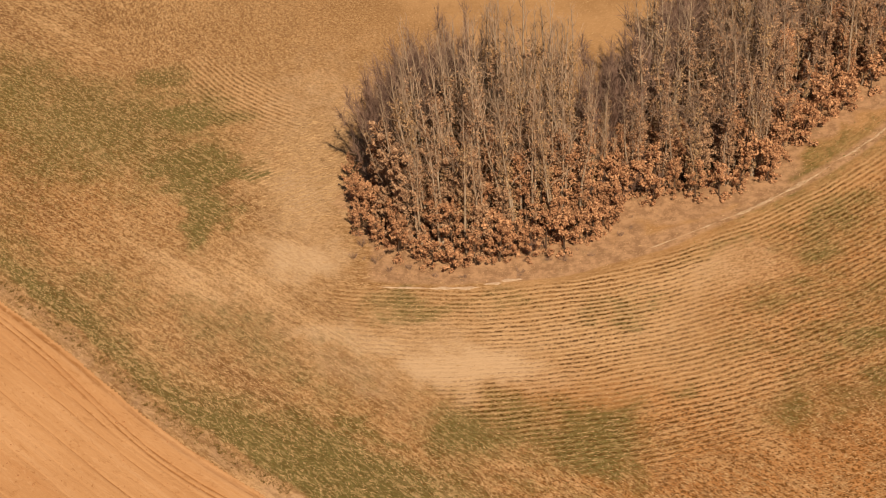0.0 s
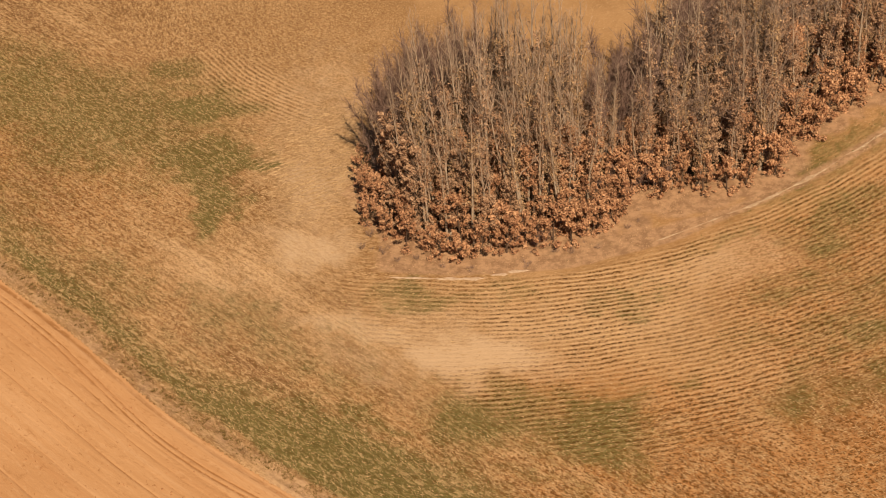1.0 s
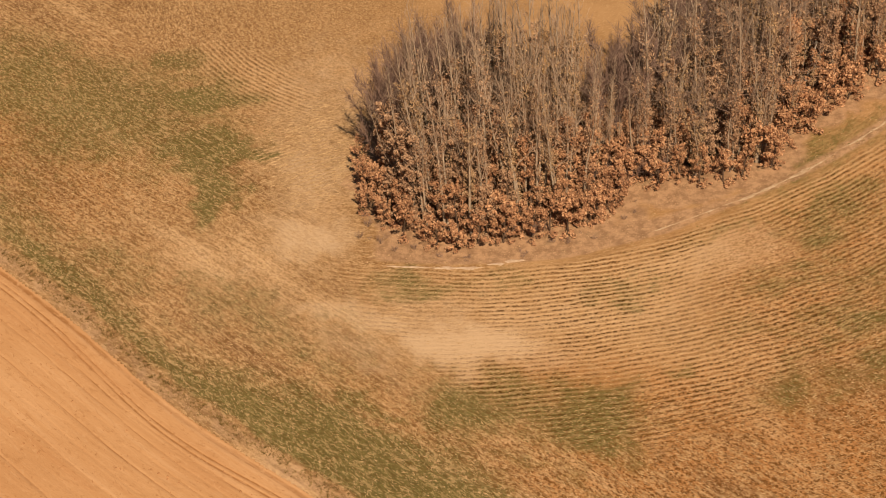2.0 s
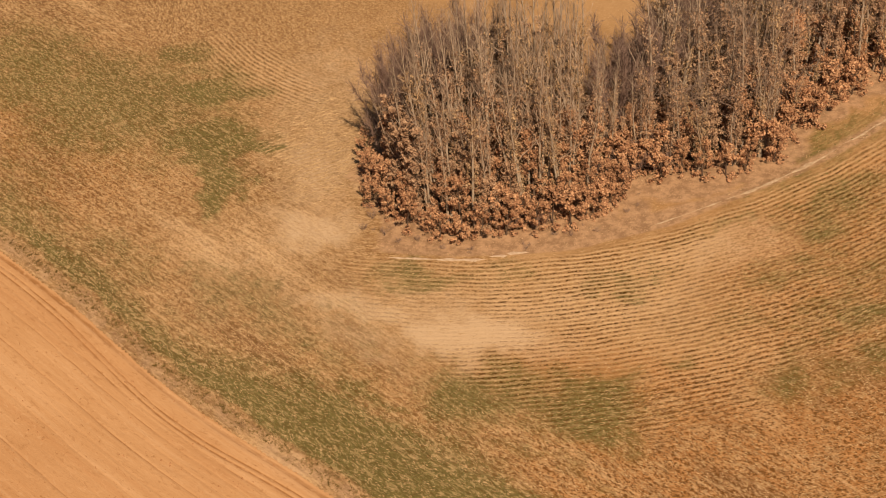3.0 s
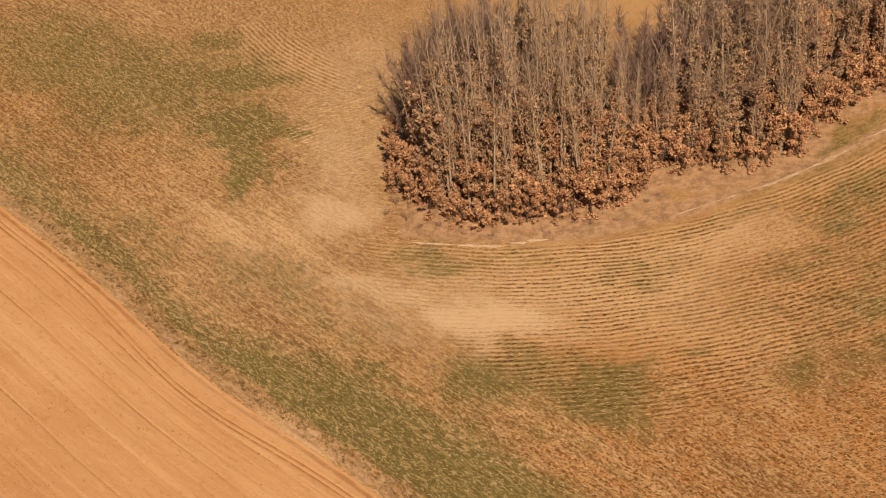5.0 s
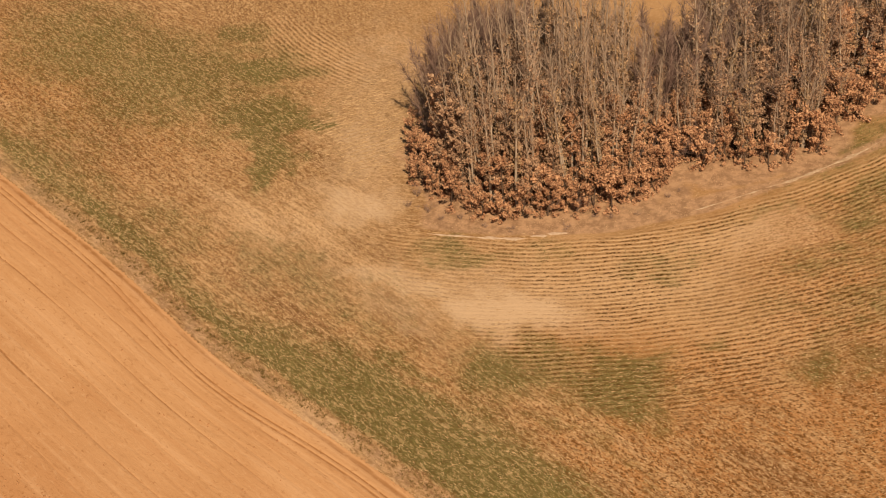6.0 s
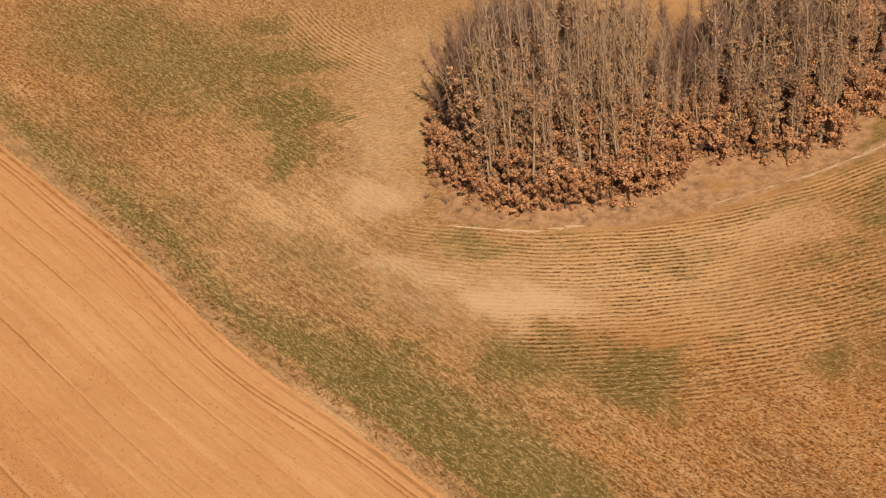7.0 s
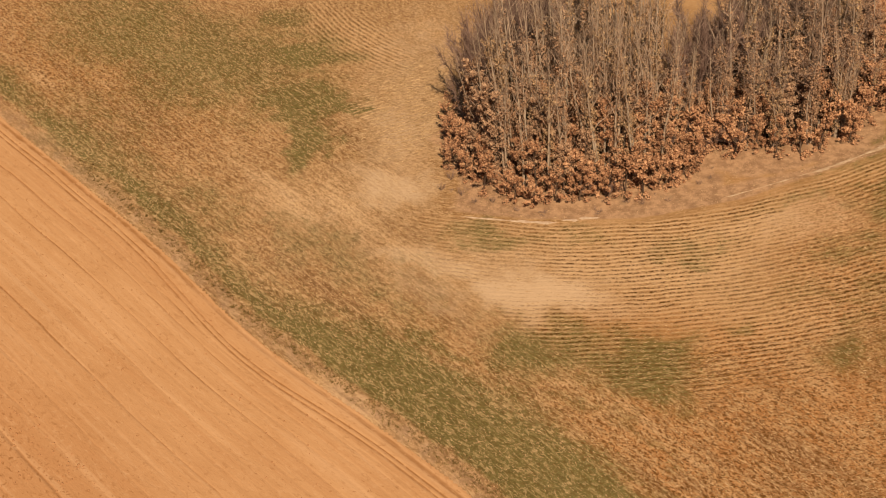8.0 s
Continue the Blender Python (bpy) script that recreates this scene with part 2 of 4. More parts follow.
DIRT_A, DIRT_B, DIRT_C = (0.377, 0.192, 0.079), (0.430, 0.230, 0.100), (0.352, 0.172, 0.067)
DIRT_D, DIRT_R, DIRT_L = (0.345, 0.160, 0.062), (0.211, 0.087, 0.026), (0.459, 0.260, 0.124)

CLOD = bark_material("dirt_clod", (0.248, 0.112, 0.043), (0.347, 0.174, 0.074))
SOIL, DIRT = field_material(), dirt_material()
TRODDEN = path_material("trodden_earth", (0.36, 0.235, 0.14), (0.47, 0.335, 0.215))
TRODDEN_TAN = path_material("trodden_tan_earth", (0.31, 0.20, 0.11), (0.43, 0.30, 0.18))
GREY_BARK = bark_material("grey_bark", (0.197, 0.139, 0.090), (0.467, 0.351, 0.233))
PALE_WOOD = bark_material("bare_wood", (0.34, 0.27, 0.19), (0.55, 0.46, 0.35))
BROWN_BARK = bark_material("brown_bark", (0.062, 0.037, 0.024), (0.149, 0.093, 0.056))
TWIG = bark_material("grey_twigs", (0.224, 0.149, 0.095), (0.417, 0.292, 0.193))
SHRUB_TWIG = bark_material("purple_brown_twigs", (0.149, 0.090, 0.063), (0.280, 0.178, 0.129))
DULL_BARK = bark_material("grey_brown_bark", (0.169, 0.119, 0.080), (0.399, 0.292, 0.195))
DULL_TWIG = bark_material("grey_brown_twigs", (0.151, 0.096, 0.065), (0.297, 0.202, 0.137))
BROWN_LEAF = leaf_material("withered_brown_leaf", (0.208, 0.113, 0.062), (0.402, 0.238, 0.131), (0.540, 0.343, 0.198), through=0.2)
OAK_LEAF = leaf_material("withered_oak_leaf", (0.203, 0.090, 0.045), (0.480, 0.244, 0.118), (0.644, 0.373, 0.194), through=0.2)
TAN_LEAF = leaf_material("withered_tan_leaf", (0.204, 0.121, 0.060), (0.378, 0.232, 0.118), (0.497, 0.325, 0.170), through=0.08)
DARK_LEAF = leaf_material("evergreen_leaf", (0.019, 0.022, 0.011), (0.034, 0.037, 0.017), (0.053, 0.053, 0.025))
STRAW_BLADE = leaf_material("straw_blade", (0.23, 0.132, 0.055), (0.33, 0.202, 0.091), (0.425, 0.272, 0.134), through=0.0)
GREEN_BLADE = leaf_material("green_blade", (0.076, 0.068, 0.018), (0.132, 0.110, 0.030), (0.21, 0.160, 0.054))
ROW_BLADE = leaf_material("sown_blade", (0.065, 0.036, 0.011), (0.10, 0.055, 0.017), (0.150, 0.085, 0.03))
DRY_GRASS = leaf_material("dry_grass", (0.27, 0.148, 0.070), (0.37, 0.215, 0.105), (0.44, 0.278, 0.146), through=0.1)
WEED_LEAF = leaf_material("dark_weed", (0.105, 0.062, 0.019), (0.16, 0.097, 0.030), (0.23, 0.145, 0.05), through=0.25)


# ---- meshes ----
class Build:
    """Gathers vertices and faces of one mesh."""

    def __init__(self):
        self.verts, self.faces = [], []

    def tube(self, pts, radii, sides):
        start, ring = len(self.verts), []
        for k, (p, r) in enumerate(zip(pts, radii)):
            ahead = pts[min(k + 1, len(pts) - 1)] - pts[max(k - 1, 0)]
            ahead.normalize()
            a = ahead.cross(Vector((0.31, 0.95, 0.05)))
            if a.length < 1e-3:
                a = ahead.cross(Vector((1, 0, 0)))
            a.normalize()
            b = ahead.cross(a)
            for s in range(sides):
                t = 2 * math.pi * s / sides
                ring.append(p + (a * math.cos(t) + b * math.sin(t)) * r)
        self.verts += [tuple(v) for v in ring]
        for k in range(len(pts) - 1):
            for s in range(sides):
                i, j = start + k * sides + s, start + k * sides + (s + 1) % sides
                self.faces.append((i, j, j + sides, i + sides))

    def spike(self, a, b, r):
        """A thin three-sided tapering twig."""
        way = (b - a).normalized()
        u = way.cross(Vector((0.3, 0.2, 0.93)))
        if u.length < 1e-3:
            u = Vector((1, 0, 0))
        u.normalize()
        w = way.cross(u)
        i = len(self.verts)
        self.verts += [tuple(a + u * r), tuple(a + (w * 0.87 - u * 0.5) * r), tuple(a + (-w * 0.87 - u * 0.5) * r), tuple(b)]
        self.faces += [(i, i + 1, i + 3), (i + 1, i + 2, i + 3), (i + 2, i, i + 3)]

    def leaf(self, p, tip, side, fold):
        """A folded leaf: a base, two edges and a tip."""
        i = len(self.verts)
        m = (p + tip) * 0.5 + fold
        self.verts += [tuple(p), tuple(m + side), tuple(tip), tuple(m - side)]
        self.faces += [(i, i + 1, i + 2), (i, i + 2, i + 3)]

    def mesh(self, name, material, smooth=False):
        me = bpy.data.meshes.new(name)
        me.from_pydata(self.verts, [], self.faces)
        me.materials.append(material)
        if smooth:
            me.polygons.foreach_set("use_smooth", [True] * len(me.polygons))
        me.update()
        return me


def grid_mesh(name, material, X, Y, Z):
    """A sheet of quads over arrays of one shape."""
    rows, cols = X.shape
    me = bpy.data.meshes.new(name)
    V = np.stack([X, Y, Z], -1).reshape(-1, 3).astype(np.float32)
    i = (np.arange(rows - 1)[:, None] * cols + np.arange(cols - 1)).ravel()
    F = np.stack([i, i + 1, i + cols + 1, i + cols], 1).astype(np.int32)
    me.vertices.add(len(V))
    me.vertices.foreach_set("co", V.ravel())
    me.loops.add(F.size)
    me.loops.foreach_set("vertex_index", F.ravel())
    me.polygons.add(len(F))
    me.polygons.foreach_set("loop_start", np.arange(0, F.size, 4, dtype=np.int32))
    me.polygons.foreach_set("use_smooth", np.ones(len(F), bool))
    me.materials.append(material)
    me.update(calc_edges=True)
    return me


def tri_mesh(name, material, V):
    """Loose triangles: V is an array of n x 3 x 3."""
    me = bpy.data.meshes.new(name)
    V = V.astype(np.float32)
    count = len(V) * 3
    me.vertices.add(count)
    me.vertices.foreach_set("co", V.ravel())
    me.loops.add(count)
    me.loops.foreach_set("vertex_index", np.arange(count, dtype=np.int32))
    me.polygons.add(len(V))
    me.polygons.foreach_set("loop_start", np.arange(0, count, 3, dtype=np.int32))
    me.materials.append(material)
    me.update(calc_edges=True)
    return me


def put_attr(me, name, kind, data):
    layer = me.attributes.new(name, kind, "POINT")
    slot = {"FLOAT": "value", "FLOAT_VECTOR": "vector", "FLOAT_COLOR": "color"}[kind]
    layer.data.foreach_set(slot, np.ascontiguousarray(data, np.float32).ravel())


def part(name, me, parent, label=""):
    ob = new(name, me)
    ob.parent = parent
    return tagged(ob, label)


# ---- plan: one centre for all drill rows, the dirt edge, the wood's outline ----
CENTRE = (9.5, 42.0)


def fbm(x, y, size, seed=0, octaves=3):
    """Smooth value noise on the plan, about -1 to 1."""
    total, amp = np.zeros_like(x, float), 1.0
    for o in range(octaves):
        u, v = x / size * 2**o + 17.3 * seed + 5.1 * o, y / size * 2**o - 9.7 * seed + 3.3 * o
        iu, iv = np.floor(u), np.floor(v)
        fu, fv = u - iu, v - iv
        fu, fv = fu * fu * (3 - 2 * fu), fv * fv * (3 - 2 * fv)

        def corner(a, b):
            s = np.sin(a * 127.1 + b * 311.7 + seed * 74.7) * 43758.5453
            return (s - np.floor(s)) * 2 - 1

        top = corner(iu, iv) * (1 - fu) + corner(iu + 1, iv) * fu
        low = corner(iu, iv + 1) * (1 - fu) + corner(iu + 1, iv + 1) * fu
        total += amp * (top * (1 - fv) + low * fv)
        amp *= 0.5
    return total / 1.5


def smooth(v, lo, hi):
    t = np.clip((v - lo) / (hi - lo), 0, 1)
    return t * t * (3 - 2 * t)


def oval(x, y, cx, cy, rx, ry, turn=0.0, soft=0.85):
    c, s = math.cos(radians(turn)), math.sin(radians(turn))
    u, v = (x - cx) * c + (y - cy) * s, -(x - cx) * s + (y - cy) * c
    return 1 - smooth(np.hypot(u / rx, v / ry), 1 - soft, 1 + soft)


def along(x, y):
    return (x - y) / math.sqrt(2)


def from_dirt(x, y):
    """Distance from the dirt field's edge, above zero on the sown side."""
    s = along(x, y)
    return (x + y + 23.6) / math.sqrt(2) - (0.35 - 0.95 * np.exp(-((s / 11) ** 2)))


def row_stray(x, y):
    """How far a drill row strays from its circle."""
    return 0.16 * fbm(x, y, 4.0, 41) + 0.05 * fbm(x, y, 1.1, 42)


def relief(x, y):
    return 0.05 * np.sin(x * 0.31 + 0.7) * np.sin(y * 0.27 + 1.9) + 0.03 * np.sin(x * 0.83 + y * 0.61)


OUTLINE = [(-1.4, 9.0), (-0.1, 5.2), (2.0, 2.4), (4.5, 1.1), (8.0, 0.9), (9.6, 1.8), (11.5, 1.6), (14.6, 2.8), (16.7, 4.6), (18.0, 7.2),
           (19.8, 5.7), (24.2, 6.3), (27.8, 7.0), (29.2, 9.2), (31.2, 12.0), (34.8, 14.9), (38.5, 18.0), (54.0, 31.0), (50.0, 44.0), (36.0, 34.0), (23.5, 24.0),
           (18.8, 17.5), (15.5, 14.0), (9.5, 15.5), (3.5, 14.0), (0.2, 12.0)]


def inside_wood(x, y):
    """Distance into the wood, below zero outside."""
    x, y = np.asarray(x, float), np.asarray(y, float)
    best, inner = np.full(x.shape, 1e9), np.zeros(x.shape, bool)
    for (ax, ay), (bx, by) in zip(OUTLINE, OUTLINE[1:] + OUTLINE[:1]):
        t = np.clip(((x - ax) * (bx - ax) + (y - ay) * (by - ay)) / ((bx - ax) ** 2 + (by - ay) ** 2), 0, 1)
        best = np.minimum(best, np.hypot(x - ax - t * (bx - ax), y - ay - t * (by - ay)))
        cross = (ay > y) != (by > y)
        inner ^= cross & (x < (bx - ax) * (y - ay) / ((by - ay) or 1e-9) + ax)
    return np.where(inner, best, -best)


def covers(x, y):
    """What grows or lies where: green, pale, litter, rust, rows, straw."""
    wx, wy = x + 1.7 * fbm(x, y, 3.5, 1) + 0.8 * fbm(x, y, 0.9, 3), y + 1.7 * fbm(x, y, 3.5, 2) + 0.6 * fbm(x, y, 0.9, 4)
    d, s, r = from_dirt(x, y) + 0.35 * fbm(x, y, 1.6, 7), along(x, y), np.hypot(x - CENTRE[0], y - CENTRE[1])
    green = np.maximum.reduce([
        0.9 * oval(wx, wy, -12.9, 14.7, 4.2, 2.4, soft=0.7), 0.85 * oval(wx, wy, -11.6, 9.6, 1.5, 4.2, 3, 0.7), 0.9 * oval(wx, wy, -9.0, 13.2, 2.4, 0.9, -14),
        0.8 * oval(wx, wy, -13.6, 21.6, 4.2, 2.6, -10, 0.7), 0.6 * oval(wx, wy, -15.9, 26.0, 2.2, 2.4, 30), 0.68 * oval(wx, wy, -21.5, 20.5, 10.0, 7.0, -30), 0.68 * oval(wx, wy, -29.0, 26.0, 9.0, 6.0, -40), 0.36 * oval(wx, wy, -12.0, 23.5, 2.4, 3.0, 30), 0.42 * oval(wx, wy, -25.0, 26.5, 9.0, 4.0, -20), 0.55 * oval(wx, wy, -27.5, 8.4, 7.5, 2.6, -42), 0.42 * oval(wx, wy, -18.5, 2.6, 6.0, 2.0, -42), 0.35 * oval(wx, wy, -20.5, 15.5, 4.5, 2.2, -20),
        0.8 * oval(wx, wy, 5.4, -13.3, 3.3, 2.3, -20, 0.95), 0.85 * oval(wx, wy, 13.2, -15.6, 3.5, 2.7, -12, 0.95), 0.6 * oval(wx, wy, 11.2, -17.0, 1.2, 0.8, 0, 0.7), 0.6 * oval(wx, wy, -0.8, -12.6, 4.0, 0.8, -45), 0.58 * oval(wx, wy, 9.6, -14.6, 8.0, 2.6, -6, soft=0.8), 0.4 * oval(wx, wy, 8.0, -18.6, 10.0, 1.0, -30, 0.8),
        0.55 * oval(wx, wy, 2.2, -2.2, 4.0, 1.2), 0.35 * oval(wx, wy, 9.0, -2.6, 2.5, 1.4), 0.36 * oval(wx, wy, 20.5, 0.8, 3.0, 0.8, 22),
        0.8 * oval(wx, wy, 30.8, -9.0, 2.2, 1.4), 0.5 * oval(wx, wy, 28.6, -8.2, 4.0, 1.6, 20), 0.5 * oval(wx, wy, 27.0, -4.6, 3.0, 0.9, 20), 0.45 * oval(wx, wy, 30.0, -14.0, 3.0, 1.2, 10), 0.6 * oval(wx, wy, 31.8, -12.6, 1.6, 1.4), 0.45 * oval(wx, wy, 27.5, -2.6, 3.0, 1.0, 20), 0.36 * oval(wx, wy, 23.8, 1.4, 5.5, 0.8, 17), 0.6 * oval(wx, wy, 29.4, 1.2, 2.6, 2.0, 30), 0.38 * oval(wx, wy, 16.0, -3.0, 2.4, 1.6), 0.42 * oval(wx, wy, 33.5, -3.0, 2.5, 2.0, 30), 0.4 * oval(wx, wy, 23.0, -9.0, 3.0, 0.8, 15),
        0.42 * oval(wx, wy, 18.6, -10.9, 1.8, 0.7, 14), 0.45 * oval(wx, wy, 16.5, -4.0, 1.3, 1.4, 8), 0.42 * oval(wx, wy, 26.6, -11.8, 2.4, 1.0, 20), 0.5 * oval(wx, wy, 25.4, -13.9, 3.0, 1.2, 12), 0.22 * oval(wx, wy, -2.0, -5.4, 3.0, 1.8, -35), 0.34 * oval(wx, wy, -4.5, -7.6, 8.0, 2.0, -42),
        0.4 * oval(wx, wy, -8.0, -4.0, 8.0, 2.6, -45), 0.4 * oval(wx, wy, -29.0, 13.0, 6.0, 3.5, -45), 0.5 * oval(wx, wy, 31.5, 8.6, 8.0, 2.2, 36), 0.35 * oval(wx, wy, 33.0, 2.0, 5.0, 2.0, 25), 0.6 * oval(wx, wy, 31.0, 3.0, 5.0, 1.6, 25), 0.45 * oval(wx, wy, 31.0, -4.0, 4.0, 1.6, 20)])
    wide = 2.4 + 2.0 * smooth(s, -8, 10) + 1.0 * smooth(s, 8, 17)
    green = np.maximum(green, (0.7 + 0.4 * smooth(s, -6, 8)) * smooth(d, 1.2, 2.0) * (1 - smooth(d, wide - 1.4 + 1.0 * smooth(s, 0, 8), wide + 4.4)) * (1 + 0.6 * fbm(s * 0.16, d, 0.9, 31)))
    pale = np.maximum.reduce([
        oval(wx, wy, 5.9, -8.3, 4.6, 2.3, -16, 0.65), 0.75 * oval(wx, wy, -0.5, -4.8, 6.0, 1.3, -24), 0.5 * oval(wx, wy, -1.0, -7.4, 5.0, 1.8, -40), 0.85 * oval(wx, wy, -5.2, 3.8, 3.6, 2.6, -20), 0.7 * oval(wx, wy, -4.8, 11.0, 3.6, 7.0),
        0.55 * oval(wx, wy, 23.0, -1.2, 5.5, 2.6, 18), 0.45 * oval(wx, wy, 8.0, -7.0, 8.0, 2.6, 3), 0.35 * oval(wx, wy, 14.0, -6.0, 8.0, 4.0, 6),
        0.42 * oval(wx, wy, -8.5, -1.0, 10.0, 4.5, -42, 0.8), 0.5 * oval(wx, wy, 3.0, -4.6, 7.0, 2.6, -4), 0.5 * oval(wx, wy, -4.0, 20.0, 5.0, 9.0, soft=0.8), 0.12 * oval(wx, wy, 26.4, -17.3, 3.6, 1.7, 0)])
    into = inside_wood(wx, wy)
    ang = np.arctan2(x - CENTRE[0], CENTRE[1] - y)
    near_r = r + 0.5 * smooth(ang, 0.05, 0.2) + 1.0 * smooth(ang, 0.2, 0.42)
    litter = np.maximum(smooth(into, -2.6, 0.6), 0.0) * (1 - smooth(near_r, 42.4, 43.3)) * smooth(wx, -3.6, -1.5)
    litter = np.maximum(litter, 0.8 * smooth(r, 39.5, 40.5) * (1 - smooth(near_r, 42.3, 43.0)) * smooth(ang, -0.28, -0.2) * (1 - 0.15 * smooth(ang, 0.08, 0.25)))
    verge = (1 - smooth(d, 1.1, 1.9)) * smooth(d, -0.4, 0.2)
    litter, pale = np.maximum(litter, 0.4 * verge), np.maximum(pale, 0.3 * verge)
    rust = np.maximum(1.0 * smooth(r - 0.35 * (x - 15), 49, 57) * smooth(x, 0, 14), 0.7 * oval(wx, wy, 24.0, -18.0, 9, 5))
    rust = np.maximum(rust, 0.95 * oval(wx, wy, -31, 21, 16, 6.5, -45))
    rust = np.maximum(rust, np.maximum(0.9 * smooth(x, 18, 28) * smooth(r, 40, 45), 0.25 * smooth(ang, 0.1, 0.3) * smooth(r, 32, 38) * (1 - smooth(r, 43, 45))))
    rust = np.maximum(rust, 0.3 * oval(wx, wy, -14.5, 1.5, 6, 2.5, -45))
    rust = np.maximum(rust, 0.45 * oval(wx, wy, 3.5, -15.6, 9.0, 1.6, -42))
    rust = np.maximum(rust, 0.5 * oval(wx, wy, 30.5, 10.0, 8.0, 2.6, 42))
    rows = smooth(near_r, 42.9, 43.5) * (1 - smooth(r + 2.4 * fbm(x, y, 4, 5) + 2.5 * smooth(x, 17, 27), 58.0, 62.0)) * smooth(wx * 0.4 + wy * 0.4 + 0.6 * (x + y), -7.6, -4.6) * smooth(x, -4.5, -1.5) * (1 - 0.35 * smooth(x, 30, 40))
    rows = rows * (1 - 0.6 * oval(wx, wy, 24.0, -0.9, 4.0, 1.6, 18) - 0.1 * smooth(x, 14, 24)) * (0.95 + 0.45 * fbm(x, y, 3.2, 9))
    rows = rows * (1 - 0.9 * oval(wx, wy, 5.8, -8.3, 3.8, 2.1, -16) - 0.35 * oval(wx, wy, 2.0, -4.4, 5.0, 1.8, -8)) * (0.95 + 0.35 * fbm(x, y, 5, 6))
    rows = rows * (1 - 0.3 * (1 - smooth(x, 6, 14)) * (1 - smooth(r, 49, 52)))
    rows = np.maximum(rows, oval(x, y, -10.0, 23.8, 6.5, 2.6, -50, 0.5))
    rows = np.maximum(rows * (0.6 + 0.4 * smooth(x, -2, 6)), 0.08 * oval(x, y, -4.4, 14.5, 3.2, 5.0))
    straw = np.clip(0.6 + 0.45 * smooth(-x, -4, 8) + 0.45 * smooth(r, 55, 59) - 0.45 * smooth(x, 0, 12) * (1 - smooth(r, 55, 59)) - 0.35 * smooth(y, 22, 34) * smooth(x, -20, -8) + 0.7 * smooth(x, 20, 29) * smooth(r, 43, 46) - 0.8 * oval(wx, wy, 26.4, -17.3, 3.6, 1.7, 0), 0.06, 1)
    return [np.clip(v, 0, 1) for v in (green, pale, litter, rust, rows, straw)]


def slanted(x, y):
    """1 where stubble lies along the dirt edge, 0 where it lies along the drill rows."""
    r = np.hypot(x - CENTRE[0], y - CENTRE[1])
    outer = 0.9 * (1 - 0.45 * smooth(x, 20, 27)) * smooth(r + 2.4 * fbm(x, y, 4, 5) + 2.5 * smooth(x, 17, 27), 58.0, 62.0)
    side = smooth(-x - y, 4.2, 7.0) * smooth(-y, -1, 2) + smooth(-x - 0.3 * y, 1, 4) * smooth(r, 30, 34)
    return np.clip(np.maximum(outer, side), 0, 1)


def spread(lo, hi, step, far):
    """Even steps from lo to hi, then ever wider ones out to far."""
    inner, out = list(np.arange(lo, hi + 1e-6, step)), []
    gap, at = step, 0.0
    while at < far:
        gap *= 1.35
        at += gap
        out.append(at)
    return np.array([lo - v for v in reversed(out)] + inner + [hi + v for v in out])


# ---- ground ----
gx, gy = np.meshgrid(spread(-48, 50, 0.28, 2500), spread(-32, 48, 0.28, 2500))
drop = -0.4 * (1 - smooth(from_dirt(gx, gy), -0.4, 0.1))
near = np.exp(-((np.hypot(gx, gy) / 120) ** 4))
ground_mesh = grid_mesh("ground", SOIL, gx, gy, relief(gx, gy) * near + drop)
green, pale, litter, rust, rows, straw = covers(gx, gy)
one = np.ones_like(green)
put_attr(ground_mesh, "cover", "FLOAT_COLOR", np.stack([green, pale, litter, one], -1))
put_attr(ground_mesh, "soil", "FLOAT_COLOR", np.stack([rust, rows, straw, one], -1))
gr, ga = np.hypot(gx - CENTRE[0], gy - CENTRE[1]), np.arctan2(gx - CENTRE[0], CENTRE[1] - gy)
put_attr(ground_mesh, "flow", "FLOAT_VECTOR", np.stack([ga * 44, gr + row_stray(gx, gy), 0 * gr], -1))
put_attr(ground_mesh, "slant", "FLOAT_VECTOR", np.stack([along(gx, gy), (gx + gy) / math.sqrt(2), 0 * gx], -1))
tilted = slanted(gx, gy)
put_attr(ground_mesh, "tilt", "FLOAT", tilted)
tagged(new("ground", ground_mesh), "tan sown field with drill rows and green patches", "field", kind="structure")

# ---- dirt field with wheel ruts ----
ds, dd = np.meshgrid(np.arange(-75, 75.1, 0.4), np.concatenate([np.arange(0.5, -24, -0.08), -24 - 1.2 ** np.arange(0, 26)]))
edge_bow = 0.35 - 0.95 * np.exp(-((ds / 11) ** 2))
edge_bow = 0.35 + (edge_bow - 0.35) * np.exp(np.minimum(dd, 0) / 7)
off = dd + edge_bow - 23.6 / math.sqrt(2)
dx, dy = (ds + off) / math.sqrt(2), (off - ds) / math.sqrt(2)


def groove(at, width, depth):
    return depth * np.exp(-(((dd - at) / width) ** 2))


